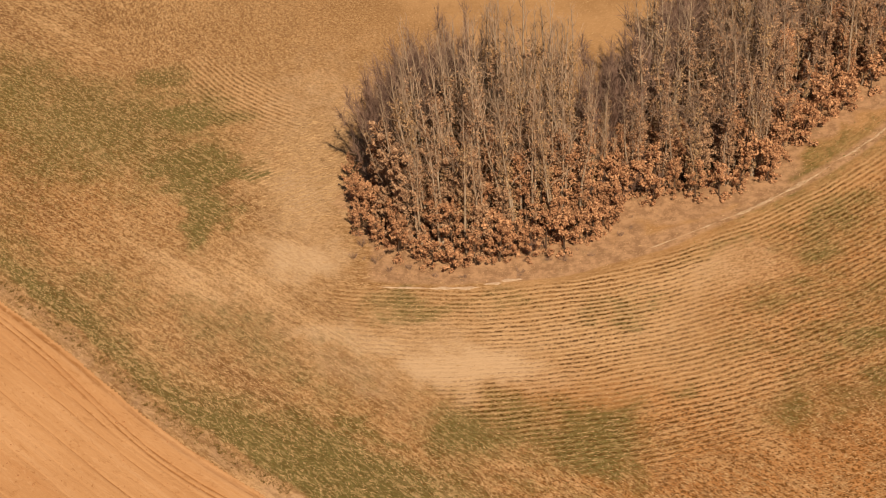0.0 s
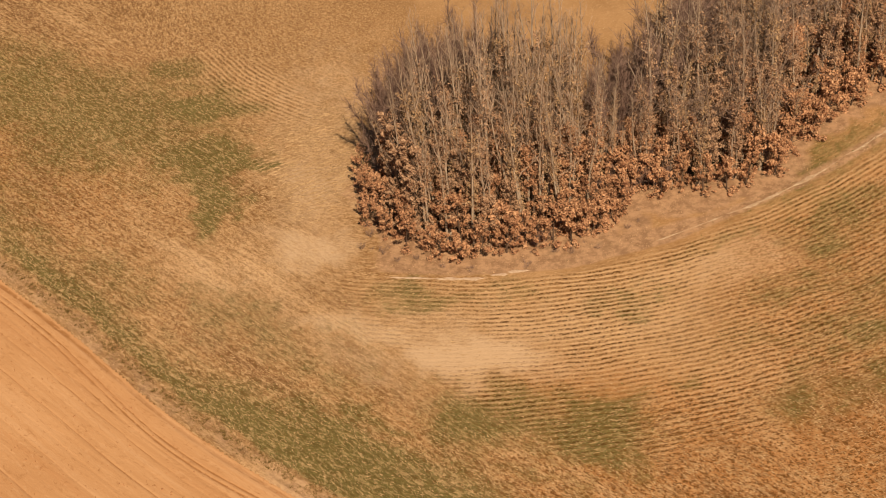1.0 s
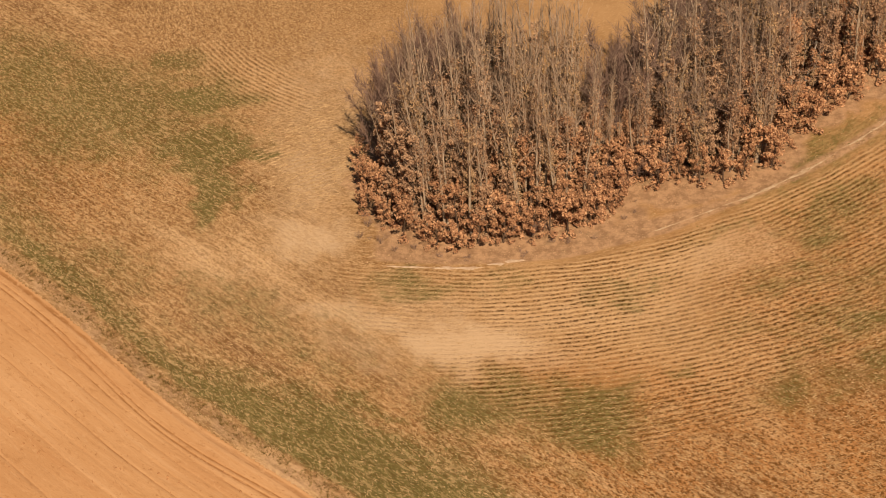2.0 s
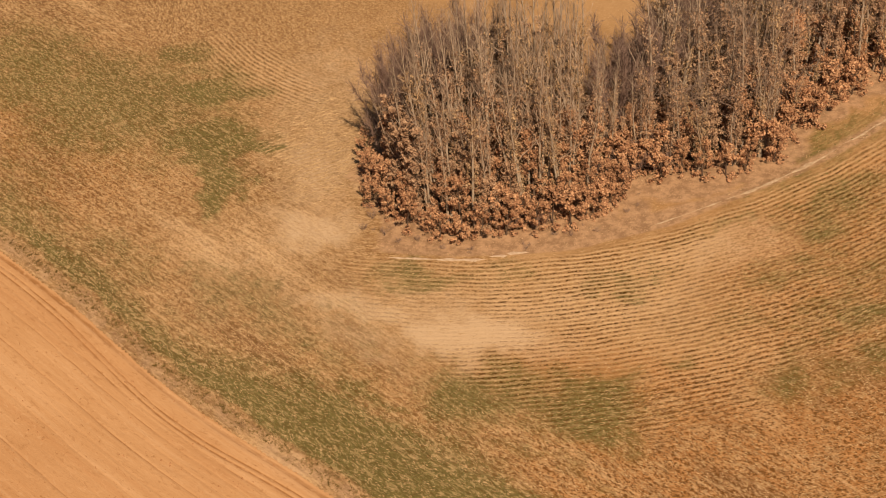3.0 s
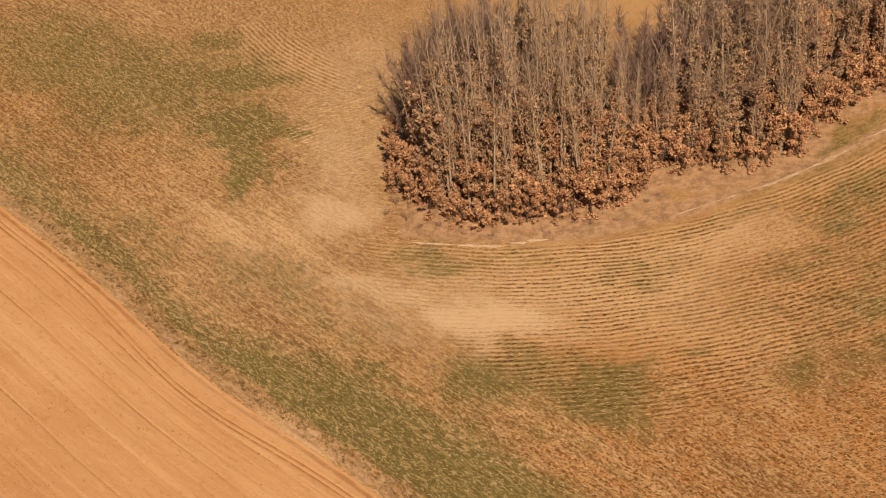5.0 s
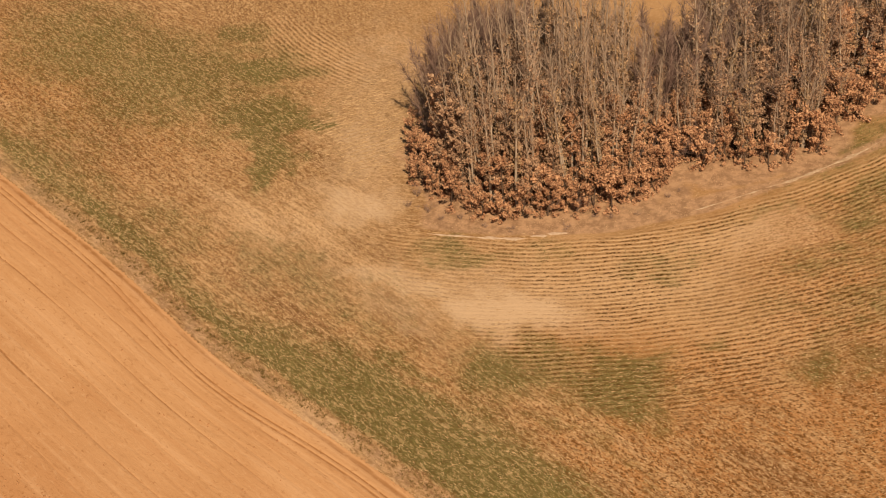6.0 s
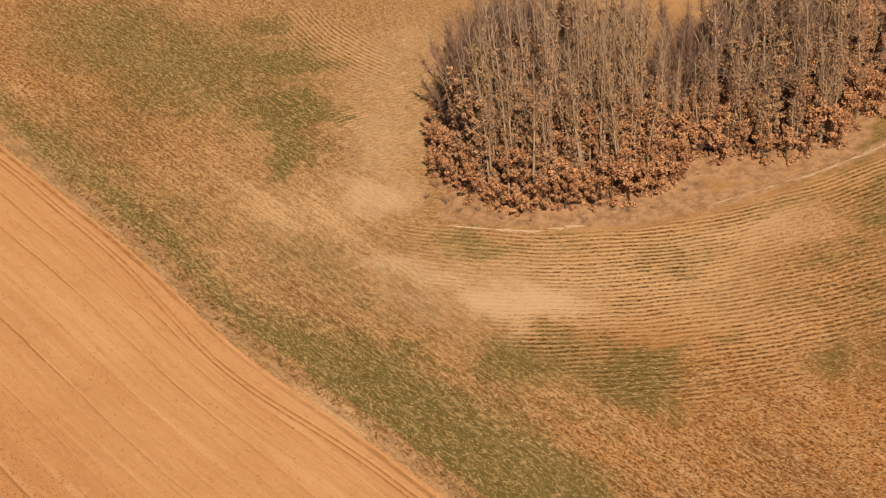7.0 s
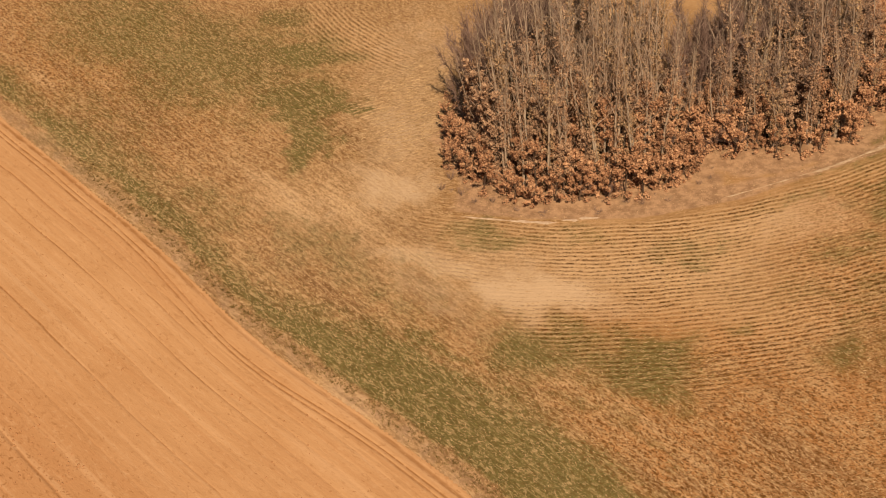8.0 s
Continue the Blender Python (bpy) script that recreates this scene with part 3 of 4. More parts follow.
wander = 0.12 * fbm(ds, 0 * ds, 9, 3)
lane = -0.95 - 0.75 * np.exp(-(((ds - 1) / 10) ** 2)) + wander
tread = 0.85 + 0.4 * fbm(ds, dd, 0.5, 8)
ruts = groove(-0.36 + wander, 0.19, 0.65 * tread) + groove(lane, 0.06, 0.8 * tread) + groove(lane - 0.36, 0.065, 0.85 * tread) + groove(lane - 0.95, 0.06, 0.3 * tread)
for place_d, deep in ((-2.4, 0.3), (-3.2, 0.5), (-4.1, 0.3), (-5.2, 0.6), (-6.5, 0.25), (-7.7, 0.4), (-9.0, 0.25), (-10.3, 0.65), (-11.8, 0.25), (-13.4, 0.4), (-15.2, 0.3), (-17.2, 0.8), (-19.5, 0.4)):
    ruts = ruts + groove(place_d + 1.2 * wander + 0.05 * fbm(ds, 0 * ds, 1.2, place_d), 0.07, 1.15 * deep * (0.45 + 0.55 * smooth(fbm(ds, 0 * ds, 12, place_d), -0.5, 0.4)))
dz = -0.05 + 0.012 * fbm(ds / 4, dd, 0.5, 4) + 0.03 * fbm(ds / 3, dd, 2.5, 6) - 0.09 * ruts - 0.10 * smooth(dd + 0.2 * fbm(ds, dd, 0.5, 12), -0.1, 0.45)
dirt_mesh = grid_mesh("dirt_field", DIRT, dx[:, ::-1], dy[:, ::-1], (dz + relief(dx, dy) * (0.6 + 0.4 * smooth(dd, -3, -0.5)))[:, ::-1])
put_attr(dirt_mesh, "flow", "FLOAT_VECTOR", np.stack([ds, dd, 0 * ds], -1)[:, ::-1])
put_attr(dirt_mesh, "rut", "FLOAT", np.clip(ruts, 0, 1)[:, ::-1])
tagged(new("dirt_field", dirt_mesh), "bare orange tilled dirt field with wheel ruts along its edge", "dirt field", kind="structure")


# ---- trodden path before the wood ----
def trodden(a0, a1, radius, width, seed, drift=0.0, material=TRODDEN):
    """A worn pale strip along the path, from one angle to another."""
    u, v = np.meshgrid(np.linspace(0, 1, max(12, int((a1 - a0) * 42 / 0.1))), np.linspace(-1, 1, 5))
    a = a0 + (a1 - a0) * u
    taper = np.minimum(1, 6 * np.minimum(u, 1 - u) + 0.08)
    half = width / 2 * taper * np.clip(0.65 + 0.9 * fbm(a * 42, 0 * a, 0.9, seed), 0.08, 1.6)
    rr = radius + drift * u + 0.12 * fbm(a * 42, 0 * a, 3, seed + 3) + v * half * (1 + 0.6 * fbm(a * 42, v * 3, 0.35, seed + 5))
    x, y = CENTRE[0] + np.sin(a) * rr, CENTRE[1] - np.cos(a) * rr
    me = grid_mesh("footpath", material, x, y, relief(x, y) + 0.012 - 0.02 * np.abs(v) ** 3)
    return tagged(new("footpath", me), "pale trodden earth path between stubble and wood", "path", kind="structure")


trodden(-0.215, -0.055, 42.95, 0.42, 1)
trodden(-0.05, -0.022, 42.75, 0.3, 2)
trodden(-0.022, 0.012, 42.45, 0.36, 3)
trodden(0.355, 0.61, 40.85, 0.34, 4, -0.38, TRODDEN_TAN)
trodden(0.22, 0.35, 41.5, 0.2, 5, -0.58, TRODDEN_TAN)
trodden(0.61, 0.85, 40.47, 0.24, 6, 0.15, TRODDEN_TAN)


# ---- trees ----
def bent(rng, base, way, length, steps, wander, lift=0.0):
    """Points of a limb that wanders and turns upward."""
    pts, p, d = [base.copy()], base.copy(), way.normalized()
    for _ in range(steps):
        d = (d + Vector((rng.gauss(0, wander), rng.gauss(0, wander), rng.gauss(0, wander) + lift))).normalized()
        p = p + d * (length / steps)
        pts.append(p.copy())
    return pts


def twigs(b, rng, pts, count, length, r, lift=0.35):
    """Twigs with side twigs along a limb."""
    for _ in range(count):
        k = rng.uniform(0.25, 1.0) * (len(pts) - 1)
        i = min(int(k), len(pts) - 2)
        p = pts[i].lerp(pts[i + 1], k - i)
        out = (pts[i + 1] - pts[i]).normalized()
        way = (out * 0.8 + Vector((rng.gauss(0, 0.6), rng.gauss(0, 0.6), rng.gauss(lift, 0.35)))).normalized()
        size = length * rng.uniform(0.5, 1.2)
        tip = p + way * size
        b.spike(p, tip, r)
        for _ in range(3):
            q = p.lerp(tip, rng.uniform(0.2, 0.85))
            side = (way + Vector((rng.gauss(0, 0.6), rng.gauss(0, 0.6), rng.gauss(0.1, 0.4)))).normalized()
            b.spike(q, q + side * size * rng.uniform(0.3, 0.6), r * 0.7)


def clump(b, rng, c, size, count, leaf, axis=Vector((0, 0, 1)), stretch=1.5):
    """A lump of leaves that face outward, drawn out along its twig."""
    for _ in range(count):
        d = Vector((rng.gauss(0, 1), rng.gauss(0, 1), rng.gauss(0, 1))).normalized()
        p = c + (d + axis * (d.dot(axis) * (stretch - 1))) * size * rng.uniform(0.55, 1.05)
        face = (d + Vector((rng.gauss(0, 0.42), rng.gauss(0, 0.42), rng.gauss(0.15, 0.42)))).normalized()
        way = Vector((rng.gauss(0, 0.7), rng.gauss(0, 0.7), rng.gauss(-0.5, 0.7)))
        way = (way - face * way.dot(face)).normalized()
        long_ = leaf * rng.uniform(0.7, 1.35)
        side = face.cross(way) * long_ * 0.25
        b.leaf(p - way * long_ * 0.5, p + way * long_ * 0.5, side, face * long_ * 0.12)


def bare_tree(seed, height, stems, spread_out, label, crooked=1.0, leafy=46, bark=None, twig=None):
    rng = random.Random(seed)
    tree = tagged(new("bare_tree"), label, "tree", "bare trees of the wood")
    stem, crown, leaves = Build(), Build(), Build()
    for k in range(stems):
        turn = rng.uniform(0, 6.28)
        lean = 0.008 + (0.03 if stems > 1 else 0.0)
        h = height * (1 if k == 0 else rng.uniform(0.7, 0.95))
        base = Vector((math.cos(turn), math.sin(turn), 0)) * (0.16 if stems > 1 else 0) + Vector((0, 0, -0.1))
        pts = bent(rng, base, Vector((math.cos(turn) * lean, math.sin(turn) * lean, 1)), h, 10, 0.034 * crooked, 0.14)
        r0 = rng.uniform(0.09, 0.15) * height / 12
        stem.tube(pts, [r0 * (1.3 if i == 0 else max(0.1, 1 - 0.09 * i)) for i in range(11)], 6)
        for m in range(11):
            at = 0.42 + 0.55 * (m + rng.random()) / 11
            i = min(int(at * 10), 9)
            p = pts[i].lerp(pts[i + 1], at * 10 - i)
            a = m * 2.4 + rng.uniform(-0.5, 0.5)
            size = spread_out * (0.45 + 1.15 * (1 - at)) * rng.uniform(0.6, 1.25)
            limb = bent(rng, p, Vector((math.cos(a), math.sin(a), rng.uniform(1.2, 2.6) / crooked**0.8)), size * 1.5, 4, 0.16 * crooked, 0.12)
            r = r0 * 0.5 * (1.15 - at)
            crown.tube(limb, [r + 0.008, r * 0.8 + 0.006, r * 0.55 + 0.005, r * 0.35 + 0.004, 0.004], 4)
            twigs(crown, rng, limb, 3, 0.7, 0.0105)
        twigs(crown, rng, pts[6:], 11, 0.8, 0.0095)
        for m in range(leafy):
            at = rng.uniform(0.1, 0.8)
            i = min(int(at * 10), 9)
            p = pts[i].lerp(pts[i + 1], at * 10 - i)
            a, out = rng.uniform(0, 6.28), rng.uniform(0.05, 0.5)
            clump(leaves, rng, p + Vector((math.cos(a) * out, math.sin(a) * out, 0)), rng.uniform(0.1, 0.2), 10, 0.165, Vector((rng.gauss(0, 0.4), rng.gauss(0, 0.4), 1)).normalized(), 2.6)
    part("trunk", stem.mesh("trunk", bark or GREY_BARK, True), tree, "grey-brown bark trunk" if bark else "grey-tan bark trunk")
    part("crown", crown.mesh("crown", twig or TWIG), tree, "leafless branches and twigs")
    part("foliage", leaves.mesh("foliage", TAN_LEAF if seed % 3 == 0 else BROWN_LEAF), tree, "sparse withered tan leaves")
    return tree


def leafy_oak(seed, height, wide, label, bunches=30, material=None, kind="oak_tree", category="tree", group="withered oaks of the wood"):
    rng = random.Random(seed)
    tree = tagged(new(kind), label, category, group)
    stem, leaves = Build(), Build()
    pts = bent(rng, Vector((0, 0, -0.1)), Vector((rng.gauss(0, 0.05), rng.gauss(0, 0.05), 1)), height * 0.95, 7, 0.06, 0.05)
    r0 = 0.016 * height + 0.02
    stem.tube(pts, [r0 * (1 - 0.85 * i / 7) for i in range(8)], 6)
    for m in range(bunches):
        at = 0.03 + 0.95 * ((m + rng.random()) / bunches) ** 1.02
        i = min(int(at * 7), 6)
        p = pts[i].lerp(pts[i + 1], at * 7 - i)
        a = m * 2.4 + rng.uniform(-0.6, 0.6)
        belly = math.sin(math.pi * min(1, (0.28 + 0.72 * at))) ** 0.7 * wide
        reach = belly * rng.uniform(0.35, 1.05) + 0.1
        low = -0.25 if at < 0.25 else 0.45
        limb = bent(rng, p, Vector((math.cos(a), math.sin(a), low + rng.uniform(-0.1, 0.4))), reach, 3, 0.18, 0.06)
        stem.spike(limb[0], limb[2], 0.024)
        stem.spike(limb[1], limb[3], 0.015)
        out = (limb[-1] - limb[0]).normalized()
        for j in range(2):
            spray = (out + Vector((rng.gauss(0, 0.5), rng.gauss(0, 0.5), rng.gauss(0.5, 0.5)))).normalized()
            size = rng.uniform(0.09, 0.19)
            clump(leaves, rng, limb[-1 - j] + spray * rng.uniform(0.1, 0.3), size, int(26 * size / 0.155), 0.185, spray, rng.uniform(1.7, 2.8))
    part("trunk", stem.mesh("trunk", BROWN_BARK, True), tree, "thin brown trunk")
    part("crown", leaves.mesh("crown", material or OAK_LEAF), tree, "clumps of dry leaves")
    return tree


def bare_shrub(seed, height, label):
    rng = random.Random(seed)
    shrub = tagged(new("bare_shrub"), label, "shrub", "bare shrubs of the wood")
    stem, crown = Build(), Build()
    for k in range(9):
        a = k * 2.4 + rng.uniform(-0.4, 0.4)
        way = Vector((math.cos(a), math.sin(a), rng.uniform(1.2, 3.0)))
        pts = bent(rng, Vector((math.cos(a) * 0.1, math.sin(a) * 0.1, -0.05)), way, height * rng.uniform(0.7, 1.0), 6, 0.12, 0.02)
        stem.tube(pts, [0.028, 0.024, 0.02, 0.016, 0.012, 0.008, 0.004], 4)
        twigs(crown, rng, pts[1:], 26, 0.8, 0.008, 0.3)
    part("stock", stem.mesh("stock", SHRUB_TWIG, True), shrub)
    part("crown", crown.mesh("crown", SHRUB_TWIG), shrub, "dense leafless twigs")
    return shrub


def thorn_tree(seed, height, label):
    """A low tree whose many stems end in a dense head of fine twigs."""
    rng = random.Random(seed)
    tree = tagged(new("thorn_tree"), label, "tree", "twiggy trees at the wood's edge")
    crown = Build()
    for k in range(7):
        stem = Build()
        a = k * 2.4 + rng.uniform(-0.4, 0.4)
        way = Vector((math.cos(a), math.sin(a), rng.uniform(2.2, 5.0)))
        pts = bent(rng, Vector((math.cos(a) * 0.15, math.sin(a) * 0.15, -0.1)), way, height * rng.uniform(0.72, 1.0), 8, 0.1, 0.03)
        stem.tube(pts, [0.05, 0.045, 0.04, 0.034, 0.028, 0.022, 0.016, 0.01, 0.005], 4)
        part("stem", stem.mesh("stem", SHRUB_TWIG, True), tree)
        twigs(crown, rng, pts[1:5], 24, 0.8, 0.015, 0.25)
        twigs(crown, rng, pts[4:], 52, 0.85, 0.0155, 0.15)
    part("crown", crown.mesh("crown", SHRUB_TWIG), tree, "dense head of fine leafless twigs")
    return tree


TALL = "tall nearly leafless tree with grey-tan trunk in the wood"
TWIN = "nearly leafless coppice tree with several grey-tan stems"
CROOKED = "crooked nearly leafless tree with grey-brown branches"
OAK = "young oak holding withered orange-brown leaves"
tall = [bare_tree(10 + k, 12.5, 1 + (k % 3 > 0), 1.0 + 0.15 * k, TWIN if k % 3 else TALL) for k in range(6)]
crook = [bare_tree(30 + k, 9.5, 1 + k % 2, 1.5, CROOKED, 2.2, bark=DULL_BARK, twig=DULL_TWIG) for k in range(4)]
OAK_BROWN = "slender oak holding withered tan-brown leaves"
oak_rows = [(2.6, 0.85, 19), (4.2, 0.95, 31), (5.8, 0.85, 42), (7.2, 0.9, 50)]
oaks = [[leafy_oak(50 + 5 * k + v, h, w, OAK if k < 2 else OAK_BROWN, n, OAK_LEAF if k < 2 or v == 0 else BROWN_LEAF) for v in range(3)] for k, (h, w, n) in enumerate(oak_rows)]
shrubs = [bare_shrub(80 + k, 2.8, "dense purple-brown leafless shrub at the wood's edge") for k in range(3)]
thorns = [thorn_tree(120 + k, 5.5, "purple-brown leafless tree with a dense head of fine twigs") for k in range(3)]
darks = [leafy_oak(95, 1.7, 0.8, "small dark evergreen bush filling dark gaps among the oaks", 26, DARK_LEAF, "evergreen_bush", "bush", "dark bushes in the wood")]

used = set()


def plant(kinds, x, y, scale, rng, lean=(0.0, 0.0), tall_by=1.0):
    """Set one of the kinds at a place: the first use moves the model itself, later ones copy it."""
    k = rng.randrange(len(kinds))
    m = Matrix.Translation((x, y, float(relief(np.array(x), np.array(y))) - 0.03)) @ Euler((lean[0], lean[1], 0)).to_matrix().to_4x4()
    m = m @ Matrix.Rotation(rng.uniform(0, 6.28), 4, "Z") @ Matrix.Diagonal((scale, scale, scale * tall_by, 1))
    ob = kinds[k]
    if ob.name in used:
        return copy_thing(ob, m)
    used.add(ob.name)
    ob.matrix_basis = m
    return ob


def scatter(rng, box, gap, tries, keep):
    """Places at least gap apart for which keep() is true."""
    spots = []
    for _ in range(tries):
        x, y = rng.uniform(box[0], box[1]), rng.uniform(box[2], box[3])
        g = gap * rng.uniform(0.75, 1.2)
        if all((x - a) ** 2 + (y - b) ** 2 > g * g for a, b in spots) and keep(x, y):
            spots.append((x, y))
    return spots


def depth_at(x, y):
    return float(inside_wood(np.array(x), np.array(y)))


rng = random.Random(7)


def notch(x, y):
    """The low gap between the two halves of the wood."""
    return math.exp(-(((x - 17.3 - 0.12 * (y - 8)) / 2.5) ** 2))


for x, y in scatter(rng, (-2, 19, 1, 16), 1.1, 9000, lambda x, y: depth_at(x, y) > (1.9 if y < 8 else (2.3 if x < 6 else 0.7)) and 0.2 < x < 17.5 and rng.random() > 0.9 * notch(x, y)):
    inner = min(1.0, depth_at(x, y) / 5.0)
    high = (0.74 + 0.36 * inner) * rng.uniform(0.9, 1.1) * (1 - 0.45 * notch(x, y)) * min(1.0, 0.7 + 0.075 * x)
    plant(tall, x, y, high, rng, (rng.gauss(0, 0.015), 0.006 * (x - 9) * (1 - 0.5 * inner) + rng.gauss(0, 0.015)))
for x, y in scatter(rng, (18, 54, 6, 44), 1.4, 7000, lambda x, y: depth_at(x, y) > (2.4 if y > 1.1 * x - 10 else 0.9) and rng.random() > 0.7 * notch(x, y)):
    inner = min(1.0, depth_at(x, y) / 6.0)
    plant(crook if rng.random() < 0.65 else tall, x, y, (0.75 + 0.3 * inner) * rng.uniform(0.85, 1.12), rng, (rng.gauss(0, 0.04), rng.gauss(0, 0.05)))


def plant_oak(x, y, high):
    """An oak of about that height."""
    k = min(range(4), key=lambda i: abs(oak_rows[i][0] - high))
    size = min(1.2, max(0.75, high / oak_rows[k][0]))
    plant(oaks[k], x, y, size, rng, (rng.gauss(0, 0.06), rng.gauss(0, 0.06)))


for x, y in scatter(rng, (-3, 19, 1, 15), 1.2, 6000, lambda x, y: 0.05 < depth_at(x, y) < 4.2 and x < 18.2 and y < 12 and not (x < 2.2 and y > 10.2)):
    plant_oak(x, y, (2.9 + 1.35 * depth_at(x, y)) * (1 - 0.45 * notch(x, y)) * rng.uniform(0.65, 1.2))
for x, y in scatter(rng, (18, 46, 5, 26), 1.42, 6000, lambda x, y: 0.05 < depth_at(x, y) < 4.4 and y - 0.72 * x < -1.5):
    plant_oak(x, y, min(6.2, 3.0 + 0.95 * depth_at(x, y)) * (1 - 0.4 * notch(x, y)) * rng.uniform(0.7, 1.25))
for x, y, high in ((15.2, 3.6, 2.6), (15.9, 4.3, 2.8), (14.6, 3.1, 2.4), (16.5, 4.9, 3.0), (15.5, 5.0, 3.6), (16.4, 5.9, 2.6), (17.2, 6.6, 3.0), (17.9, 7.6, 2.4), (18.9, 7.3, 2.8), (16.9, 7.8, 3.4), (18.3, 8.9, 3.2), (19.6, 8.2, 3.0)):
    plant_oak(x, y, high)
for x, y in scatter(rng, (0.5, 16, 4, 13.5), 1.2, 3500, lambda x, y: depth_at(x, y) > 3.4 and notch(x, y) < 0.3):
    plant_oak(x, y, rng.uniform(4.8, 8.6))
for x, y in scatter(rng, (20, 48, 8, 36), 3.4, 1500, lambda x, y: depth_at(x, y) > 4.2):
    plant_oak(x, y, rng.uniform(3.5, 6.5))
for x, y in scatter(rng, (-2, 7, 7, 16), 0.66, 5000, lambda x, y: (1.35 if x < 0.6 else 0.35) < depth_at(x, y) < 3.2 and (y > 9.4 + 0.4 * max(x, 0.0))):
    high = min(7.6, 4.3 + 0.75 * max(0.0, x + 0.8) + 0.45 * depth_at(x, y)) * rng.uniform(0.88, 1.08)
    plant(thorns, x, y, 0.95, rng, (0.0, 0.02), high / 5.2)
for x, y in scatter(rng, (16, 26, 8, 25), 1.3, 2500, lambda x, y: 0.0 < depth_at(x, y) < 2.8 and (y > 9.5 and y > x * 1.0 - 7)):
    plant(thorns, x, y, (0.62 + 0.2 * depth_at(x, y)) * rng.uniform(0.85, 1.12), rng)
for x, y in scatter(rng, (14, 21, 6, 14), 1.3, 1500, lambda x, y: depth_at(x, y) > 0.3 and notch(x, y) > 0.4):
    plant(shrubs, x, y, rng.uniform(0.8, 1.25), rng)
for x, y, size in ((8.9, 2.0, 0.4), (9.5, 2.6, 0.5), (10.6, 2.0, 0.42), (11.2, 2.4, 0.5), (0.3, 2.3, 0.3), (-1.2, 3.0, 0.26), (-0.6, 4.2, 0.3)):
    plant(shrubs, x, y, size, rng)
for x, y in scatter(rng, (-1.5, 18, -0.2, 8), 0.9, 900, lambda x, y: -1.7 < depth_at(x, y) < -0.2 and math.hypot(x - CENTRE[0], y - CENTRE[1]) < 42 and rng.random() < 0.16):
    plant(shrubs, x, y, rng.uniform(0.1, 0.28), rng, (rng.gauss(0, 0.3), rng.gauss(0, 0.3)), rng.uniform(0.4, 0.9))
for x, y, high in ((14.4, 4.9, 0.92), (18.3, 8.2, 0.72), (27.3, 8.8, 0.6), (10.4, 4.6, 0.95), (24.6, 10.2, 0.85)):
    plant(tall[:2], x, y, high, rng, (0.0, 0.02))
# evergreen bushes; many are added to stand in for dark shade between oaks
for x, y in ((15.3, 5.2), (12.6, 4.4), (9.6, 4.6), (23.8, 9.0), (11.4, 3.9), (14.0, 4.0), (16.6, 6.6), (7.4, 3.6), (20.6, 8.0), (22.2, 8.4), (26.4, 9.6), (13.3, 5.8), (10.6, 6.0)):
    plant(darks, x, y, rng.uniform(0.45, 0.75), rng)


# ---- a pale broken stem in the wood ----
def broken_stem(x, y, high):
    r = random.Random(4)
    b, c = Build(), Build()
    pts = bent(r, Vector((0, 0, -0.1)), Vector((0.06, -0.05, 1)), high, 7, 0.05, 0.05)
    b.tube(pts, [0.1, 0.09, 0.085, 0.08, 0.075, 0.07, 0.065, 0.05], 7)
    for k in range(5):
        a = k * 1.26
        c.spike(pts[-1] + Vector((math.cos(a) * 0.04, math.sin(a) * 0.04, -0.05)), pts[-1] + Vector((math.cos(a) * 0.08, math.sin(a) * 0.08, r.uniform(0.15, 0.4))), 0.03)
    tree = tagged(new("broken_stem"), "pale snapped tree stem among crooked trees", "dead tree")
    part("trunk", b.mesh("trunk", PALE_WOOD, True), tree)
    part("splintered_top", c.mesh("splintered_top", PALE_WOOD), tree)
    tree.matrix_basis = Matrix.Translation((x, y, 0))
    return tree


broken_stem(31.6, 16.0, 4.5)


# ---- stuff on the ground: loose blades ----
def blades(x, y, high, wide, count, seed, flat=0.5):
    """Tufts of triangular blades at the given places: an array of triangles."""
    r = np.random.default_rng(seed)
    n = len(x)
    a = r.uniform(0, 2 * np.pi, (n, count))
    h = high[:, None] * r.uniform(0.55, 1.15, (n, count))
    lean = h * r.uniform(0.1, 1.0, (n, count)) * flat * 2
    bx = x[:, None] + r.normal(0, 1, (n, count)) * wide * 0.8
    by = y[:, None] + r.normal(0, 1, (n, count)) * wide * 0.8
    bz = (relief(x, y) - 0.01)[:, None] * np.ones((1, count))
    w = wide * r.uniform(0.35, 0.8, (n, count))
    t = a + r.uniform(1.0, 2.1, (n, count))
    V = np.empty((n, count, 3, 3))
    V[:, :, 0] = np.stack([bx - np.cos(t) * w, by - np.sin(t) * w, bz], -1)
    V[:, :, 1] = np.stack([bx + np.cos(t) * w, by + np.sin(t) * w, bz], -1)
    V[:, :, 2] = np.stack([bx + np.cos(a) * lean, by + np.sin(a) * lean, bz + h], -1)
    return V.reshape(-1, 3, 3)


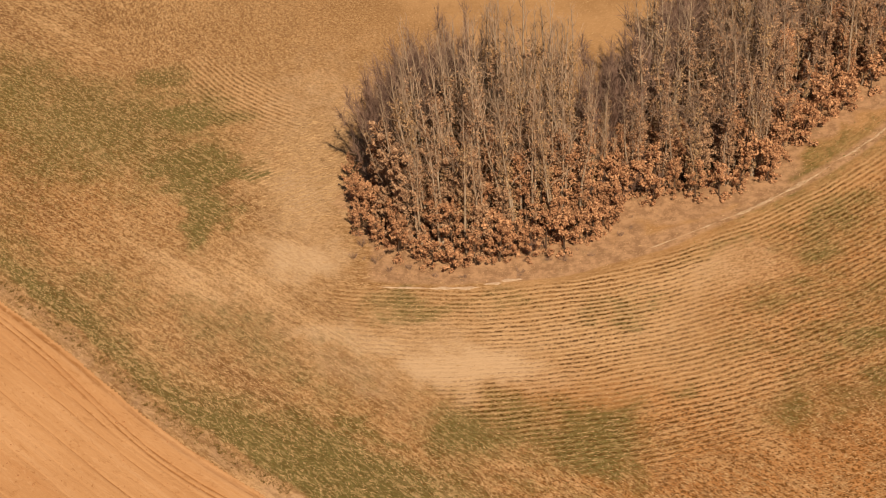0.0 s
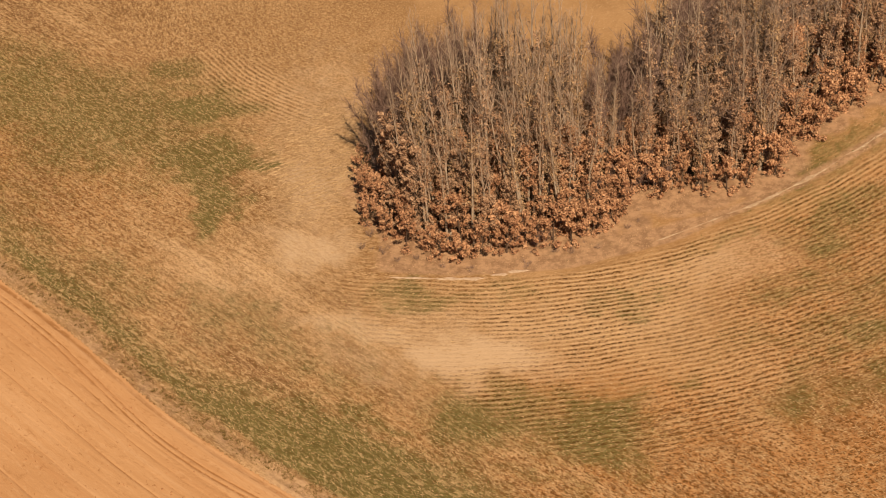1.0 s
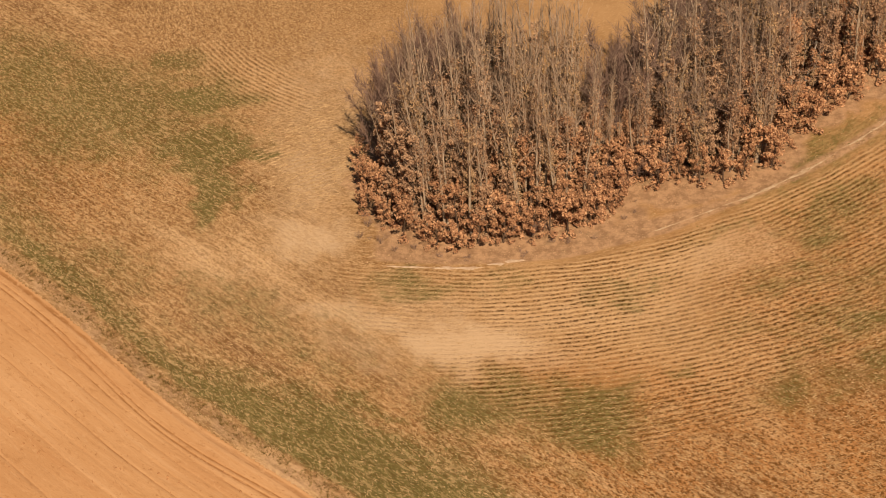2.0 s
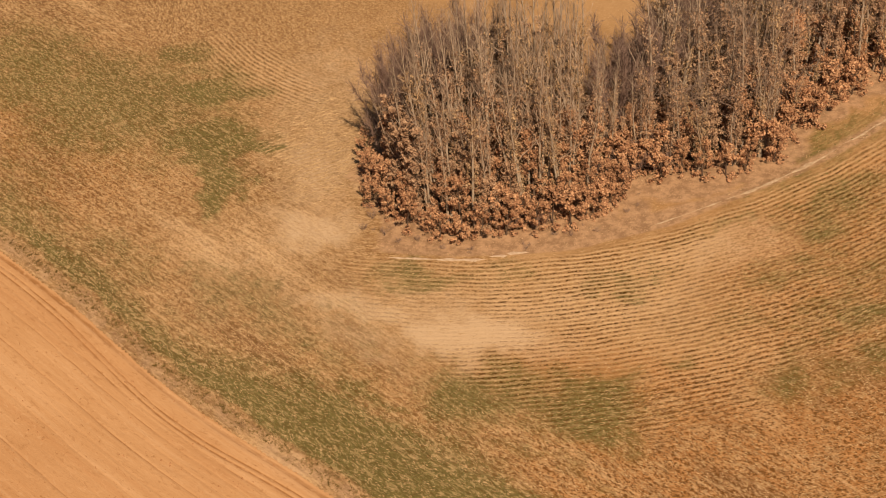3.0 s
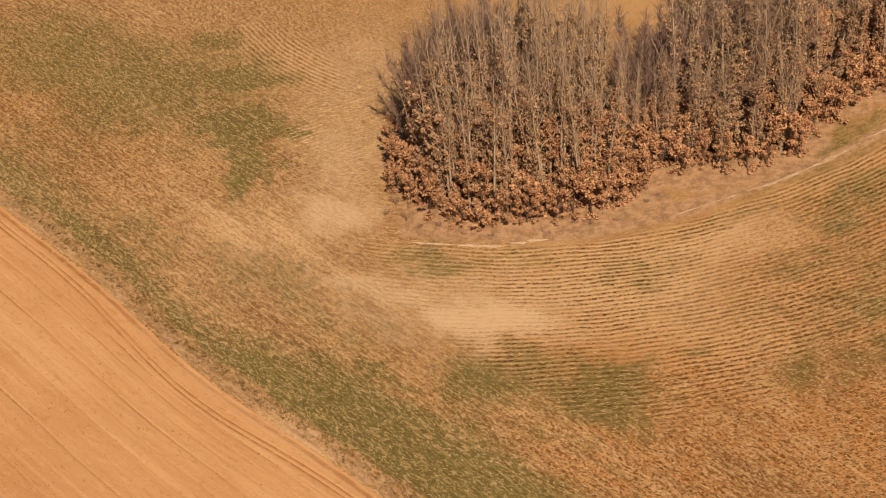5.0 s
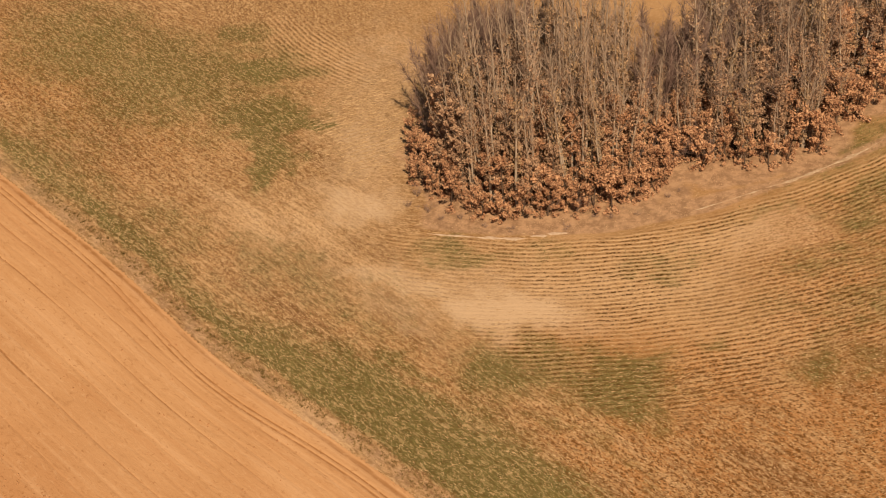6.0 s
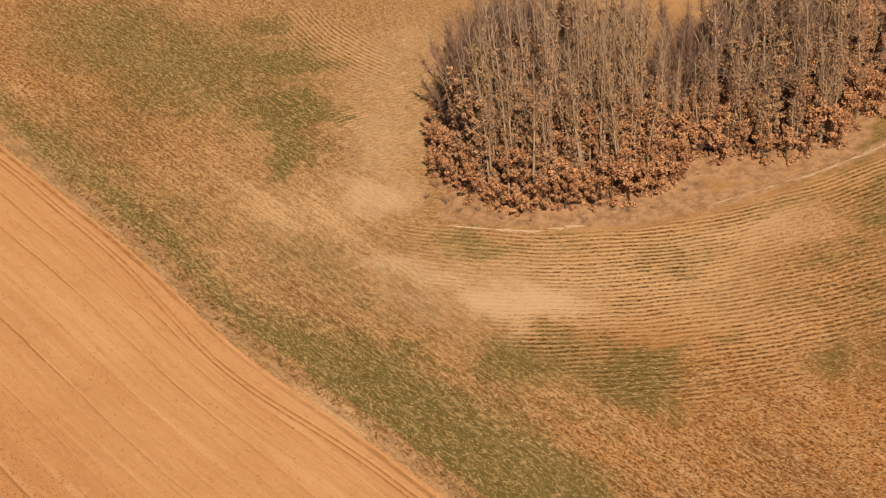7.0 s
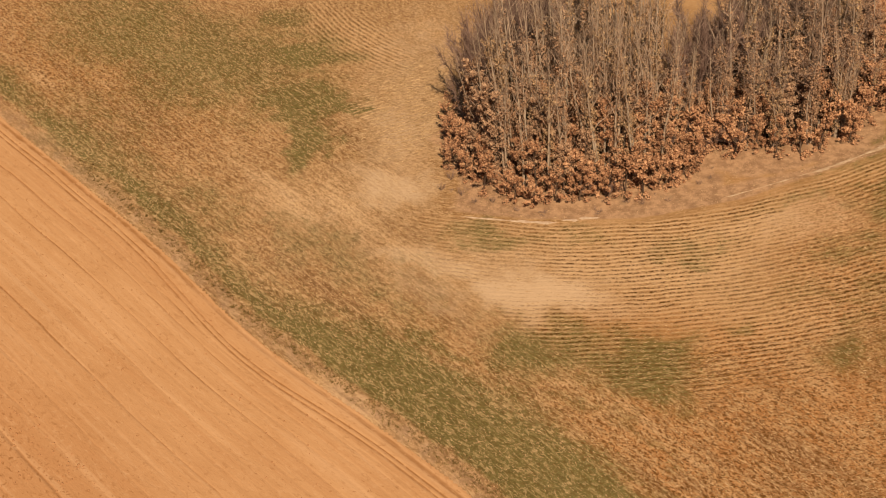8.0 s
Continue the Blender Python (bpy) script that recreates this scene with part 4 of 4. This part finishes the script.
def flecks(x, y, way, long_, wide, high, seed):
    """Short arched wisps that lie on the ground: an array of triangles, four to a wisp."""
    r = np.random.default_rng(seed)
    n = len(x)
    curl = r.normal(0, 0.55, n)
    z = relief(x, y)
    ends = []
    for side, turn in ((-1, -curl), (1, curl)):
        ends.append(np.stack([x + side * np.cos(way + turn) * long_ / 2, y + side * np.sin(way + turn) * long_ / 2, z + 0.004 + r.uniform(0, 0.5, n) * high], -1))
    across = np.stack([-np.sin(way), np.cos(way), r.normal(0, 0.25, n)], -1) * (wide / 2)[:, None]
    mid = np.stack([x, y, z + high * r.uniform(0.6, 1.2, n)], -1)
    a, b = mid - across, mid + across
    return np.concatenate([np.stack([ends[0], a, b], 1), np.stack([ends[1], b, a], 1)])


def lay(x, y):
    """The direction in which dry stalks lie."""
    turn = np.where(pick.random(len(x)) < slanted(x, y), -np.pi / 4, np.arctan2(x - CENTRE[0], CENTRE[1] - y))
    turn = np.where(pick.random(len(x)) < 0.9 * oval(x, y, -5.0, 13.5, 3.6, 6.0, 0, 0.5), 0.45, turn)
    return turn + pick.normal(0, 0.3, len(x))


pick = np.random.default_rng(3)


def places(count, box, chance):
    x, y = pick.uniform(box[0], box[1], count), pick.uniform(box[2], box[3], count)
    keep = pick.random(count) < chance(x, y)
    return x[keep], y[keep]


FIELD = (-42, 44, -30, 44)


def straw_chance(x, y):
    g, p, l, ru, ro, st = covers(x, y)
    return smooth(from_dirt(x, y), 1.2, 1.8) * (inside_wood(x, y) < -0.5) * np.clip(st * (1 - 0.9 * p) * (1 - 0.65 * g) * (1 - l) * (1 - 0.6 * ro) * (1 - 0.25 * ru), 0, 1)


def green_chance(x, y):
    g, p, l, ru, ro, st = covers(x, y)
    return smooth(from_dirt(x, y), 0.9, 1.3) * (inside_wood(x, y) < -1) * np.clip(g * 1.1 - 0.12, 0, 1) * (1 - p)


def litter_chance(x, y):
    g, p, l, ru, ro, st = covers(x, y)
    d = from_dirt(x, y)
    return np.maximum(l, 0.5 * (d < 1.5)) * smooth(d, 0.0, 0.3)


x, y = places(140000, FIELD, straw_chance)
stubble = flecks(x, y, lay(x, y), pick.uniform(0.16, 0.42, len(x)), pick.uniform(0.03, 0.065, len(x)), pick.uniform(0.006, 0.025, len(x)), 11)
# longer straw in lines beside the wood's end
u, v = pick.uniform(-7, 7, 9000), np.round(pick.uniform(-7, 7, 9000) / 0.42) * 0.42 + pick.normal(0, 0.05, 9000)
x, y = -5.2 + u * math.cos(0.42) - v * math.sin(0.42), 13.5 + u * math.sin(0.42) + v * math.cos(0.42)
keep = (pick.random(9000) < 0.85 * oval(x, y, -5.2, 13.5, 3.4, 6.0, 0, 0.4)) & (inside_wood(x, y) < -0.3)
x, y = x[keep], y[keep]
lines = flecks(x, y, 0.42 + pick.normal(0, 0.12, len(x)), pick.uniform(0.3, 0.8, len(x)), pick.uniform(0.04, 0.08, len(x)), pick.uniform(0.01, 0.03, len(x)), 16)
me = tri_mesh("stubble", STRAW_BLADE, np.concatenate([stubble, lines]))
tagged(new("stubble", me), "short dry straw stubble over the field", "stubble", kind="stuff")
x, y = places(120000, FIELD, green_chance)
me = tri_mesh("grass", GREEN_BLADE, blades(x, y, pick.uniform(0.03, 0.08, len(x)), 0.06, 3, 12, 0.9))
tagged(new("grass", me), "low olive-green grass in patches on the field", "grass", kind="stuff")
x, y = places(150000, FIELD, litter_chance)
me = tri_mesh("dry_grass", DRY_GRASS, blades(x, y, pick.uniform(0.03, 0.08, len(x)), 0.05, 3, 13, 1.2))
tagged(new("dry_grass", me), "pinkish-tan dry grass along the field edges", "grass", kind="stuff")

# sown rows
angles, radii = [], []
for k in range(int(25 / ROW), int(61 / ROW)):
    radius = ROW * k
    a = np.arange(-0.95, 0.75, 0.1 / radius)
    angles.append(a + pick.normal(0, 0.03 / radius, len(a)))
    radii.append(np.full(len(a), radius) + pick.normal(0, 0.035, len(a)))
a, r = np.concatenate(angles), np.concatenate(radii)
r = r - row_stray(CENTRE[0] + np.sin(a) * r, CENTRE[1] - np.cos(a) * r)
x, y = CENTRE[0] + np.sin(a) * r, CENTRE[1] - np.cos(a) * r
g, p, l, ru, ro, st = covers(x, y)
keep = (pick.random(len(x)) < 0.8 * ro * smooth(fbm(a * 44, r * 5, 0.8, 21), -0.2, 0.3)) & (inside_wood(x, y) < -1) & (from_dirt(x, y) > 1.5)
x, y = x[keep], y[keep]
me = tri_mesh("crop_rows", ROW_BLADE, blades(x, y, pick.uniform(0.015, 0.035, len(x)), 0.045, 4, 14, 1.6))
tagged(new("crop_rows", me), "thin dark drill rows of young crop", "crop", kind="stuff")

# straw on the ridges between the rows
angles, radii = [], []
for k in range(int(41 / ROW), int(61 / ROW)):
    radius = ROW * (k + 0.5)
    a = np.arange(-0.4, 0.7, 0.17 / radius)
    angles.append(a + pick.normal(0, 0.06 / radius, len(a)))
    radii.append(np.full(len(a), radius) + pick.normal(0, 0.04, len(a)))
a, r = np.concatenate(angles), np.concatenate(radii)
r = r - row_stray(CENTRE[0] + np.sin(a) * r, CENTRE[1] - np.cos(a) * r)
x, y = CENTRE[0] + np.sin(a) * r, CENTRE[1] - np.cos(a) * r
g, p, l, ru, ro, st = covers(x, y)
keep = (pick.random(len(x)) < 0.8 * ro * smooth(fbm(a * 44, r * 2, 1.6, 23), -0.9, 0.1)) & (inside_wood(x, y) < -1) & (from_dirt(x, y) > 1.5)
x, y, a = x[keep], y[keep], a[keep]
me = tri_mesh("row_straw", STRAW_BLADE, flecks(x, y, a + pick.normal(0, 0.15, len(x)), pick.uniform(0.2, 0.5, len(x)), pick.uniform(0.035, 0.07, len(x)), pick.uniform(0.008, 0.025, len(x)), 17))
tagged(new("row_straw", me), "pale straw on the ridges between drill rows", "straw", kind="stuff")

# clods on the dirt
def clods(count, seed):
    r = random.Random(seed)
    b = Build()
    for _ in range(count):
        s, d = r.uniform(-40, 28), -r.uniform(0.3, 22) if r.random() < 0.35 else -r.uniform(14, 22)
        off_ = d + 0.35 - 0.95 * math.exp(-((s / 11) ** 2)) - 23.6 / math.sqrt(2)
        cx, cy = (s + off_) / math.sqrt(2), (off_ - s) / math.sqrt(2)
        size = r.uniform(0.03, 0.085) * (1.0 if d > -14 else 1.5)
        i = len(b.verts)
        b.verts += [(cx, cy, -0.07 + size * r.uniform(0.8, 1.3))]
        for q in range(5):
            t = q * 1.257 + r.uniform(-0.3, 0.3)
            rad = size * r.uniform(0.7, 1.4)
            b.verts += [(cx + math.cos(t) * rad, cy + math.sin(t) * rad, -0.09)]
        b.faces += [(i, i + 1 + q, i + 1 + (q + 1) % 5) for q in range(5)]
    return b.mesh("clods", CLOD)


tagged(new("clods", clods(1500, 5)), "small orange clods on the dirt", "clods", kind="stuff")


# ---- weeds along the dirt edge ----
def weed(seed):
    r = random.Random(seed)
    b = Build()
    for k in range(26):
        a = k * 2.4
        p = Vector((r.gauss(0, 0.06), r.gauss(0, 0.06), -0.02))
        way = Vector((math.cos(a), math.sin(a), r.uniform(0.5, 2.2))).normalized()
        tip = p + way * r.uniform(0.12, 0.3)
        b.leaf(p, tip, way.cross(Vector((0, 0, 1))).normalized() * 0.035, Vector((0, 0, 0.03)))
    return tagged(new("weed_tuft", b.mesh("weed_tuft", WEED_LEAF)), "small dark dry weed tuft on the grassy verge", "weed", "weeds on the verge")


weeds = [weed(200 + k) for k in range(4)]
for k in range(295):
    s, d = 26 - 52 * rng.random() ** 1.25, min(2.0, max(0.3, rng.gauss(1.15, 0.3)))
    off_ = d + 0.35 - 0.95 * math.exp(-((s / 11) ** 2)) - 23.6 / math.sqrt(2)
    plant(weeds, (s + off_) / math.sqrt(2), (off_ - s) / math.sqrt(2), rng.uniform(0.45, 0.95), rng)

# smaller weeds between them
s, d = 30 - 58 * pick.random(2200) ** 1.25, np.clip(pick.normal(1.05, 0.3, 2200), 0.35, 2.2)
keep = fbm(s, d, 0.8, 51) > -0.35
s, d = s[keep], d[keep]
off = d + 0.35 - 0.95 * np.exp(-((s / 11) ** 2)) - 23.6 / math.sqrt(2)
x, y = (s + off) / math.sqrt(2), (off - s) / math.sqrt(2)
me = tri_mesh("low_weeds", WEED_LEAF, blades(x, y, pick.uniform(0.05, 0.13, len(x)), 0.05, 5, 15, 0.8))
tagged(new("low_weeds", me), "low dark weeds along the grassy verge", "weeds", kind="stuff")
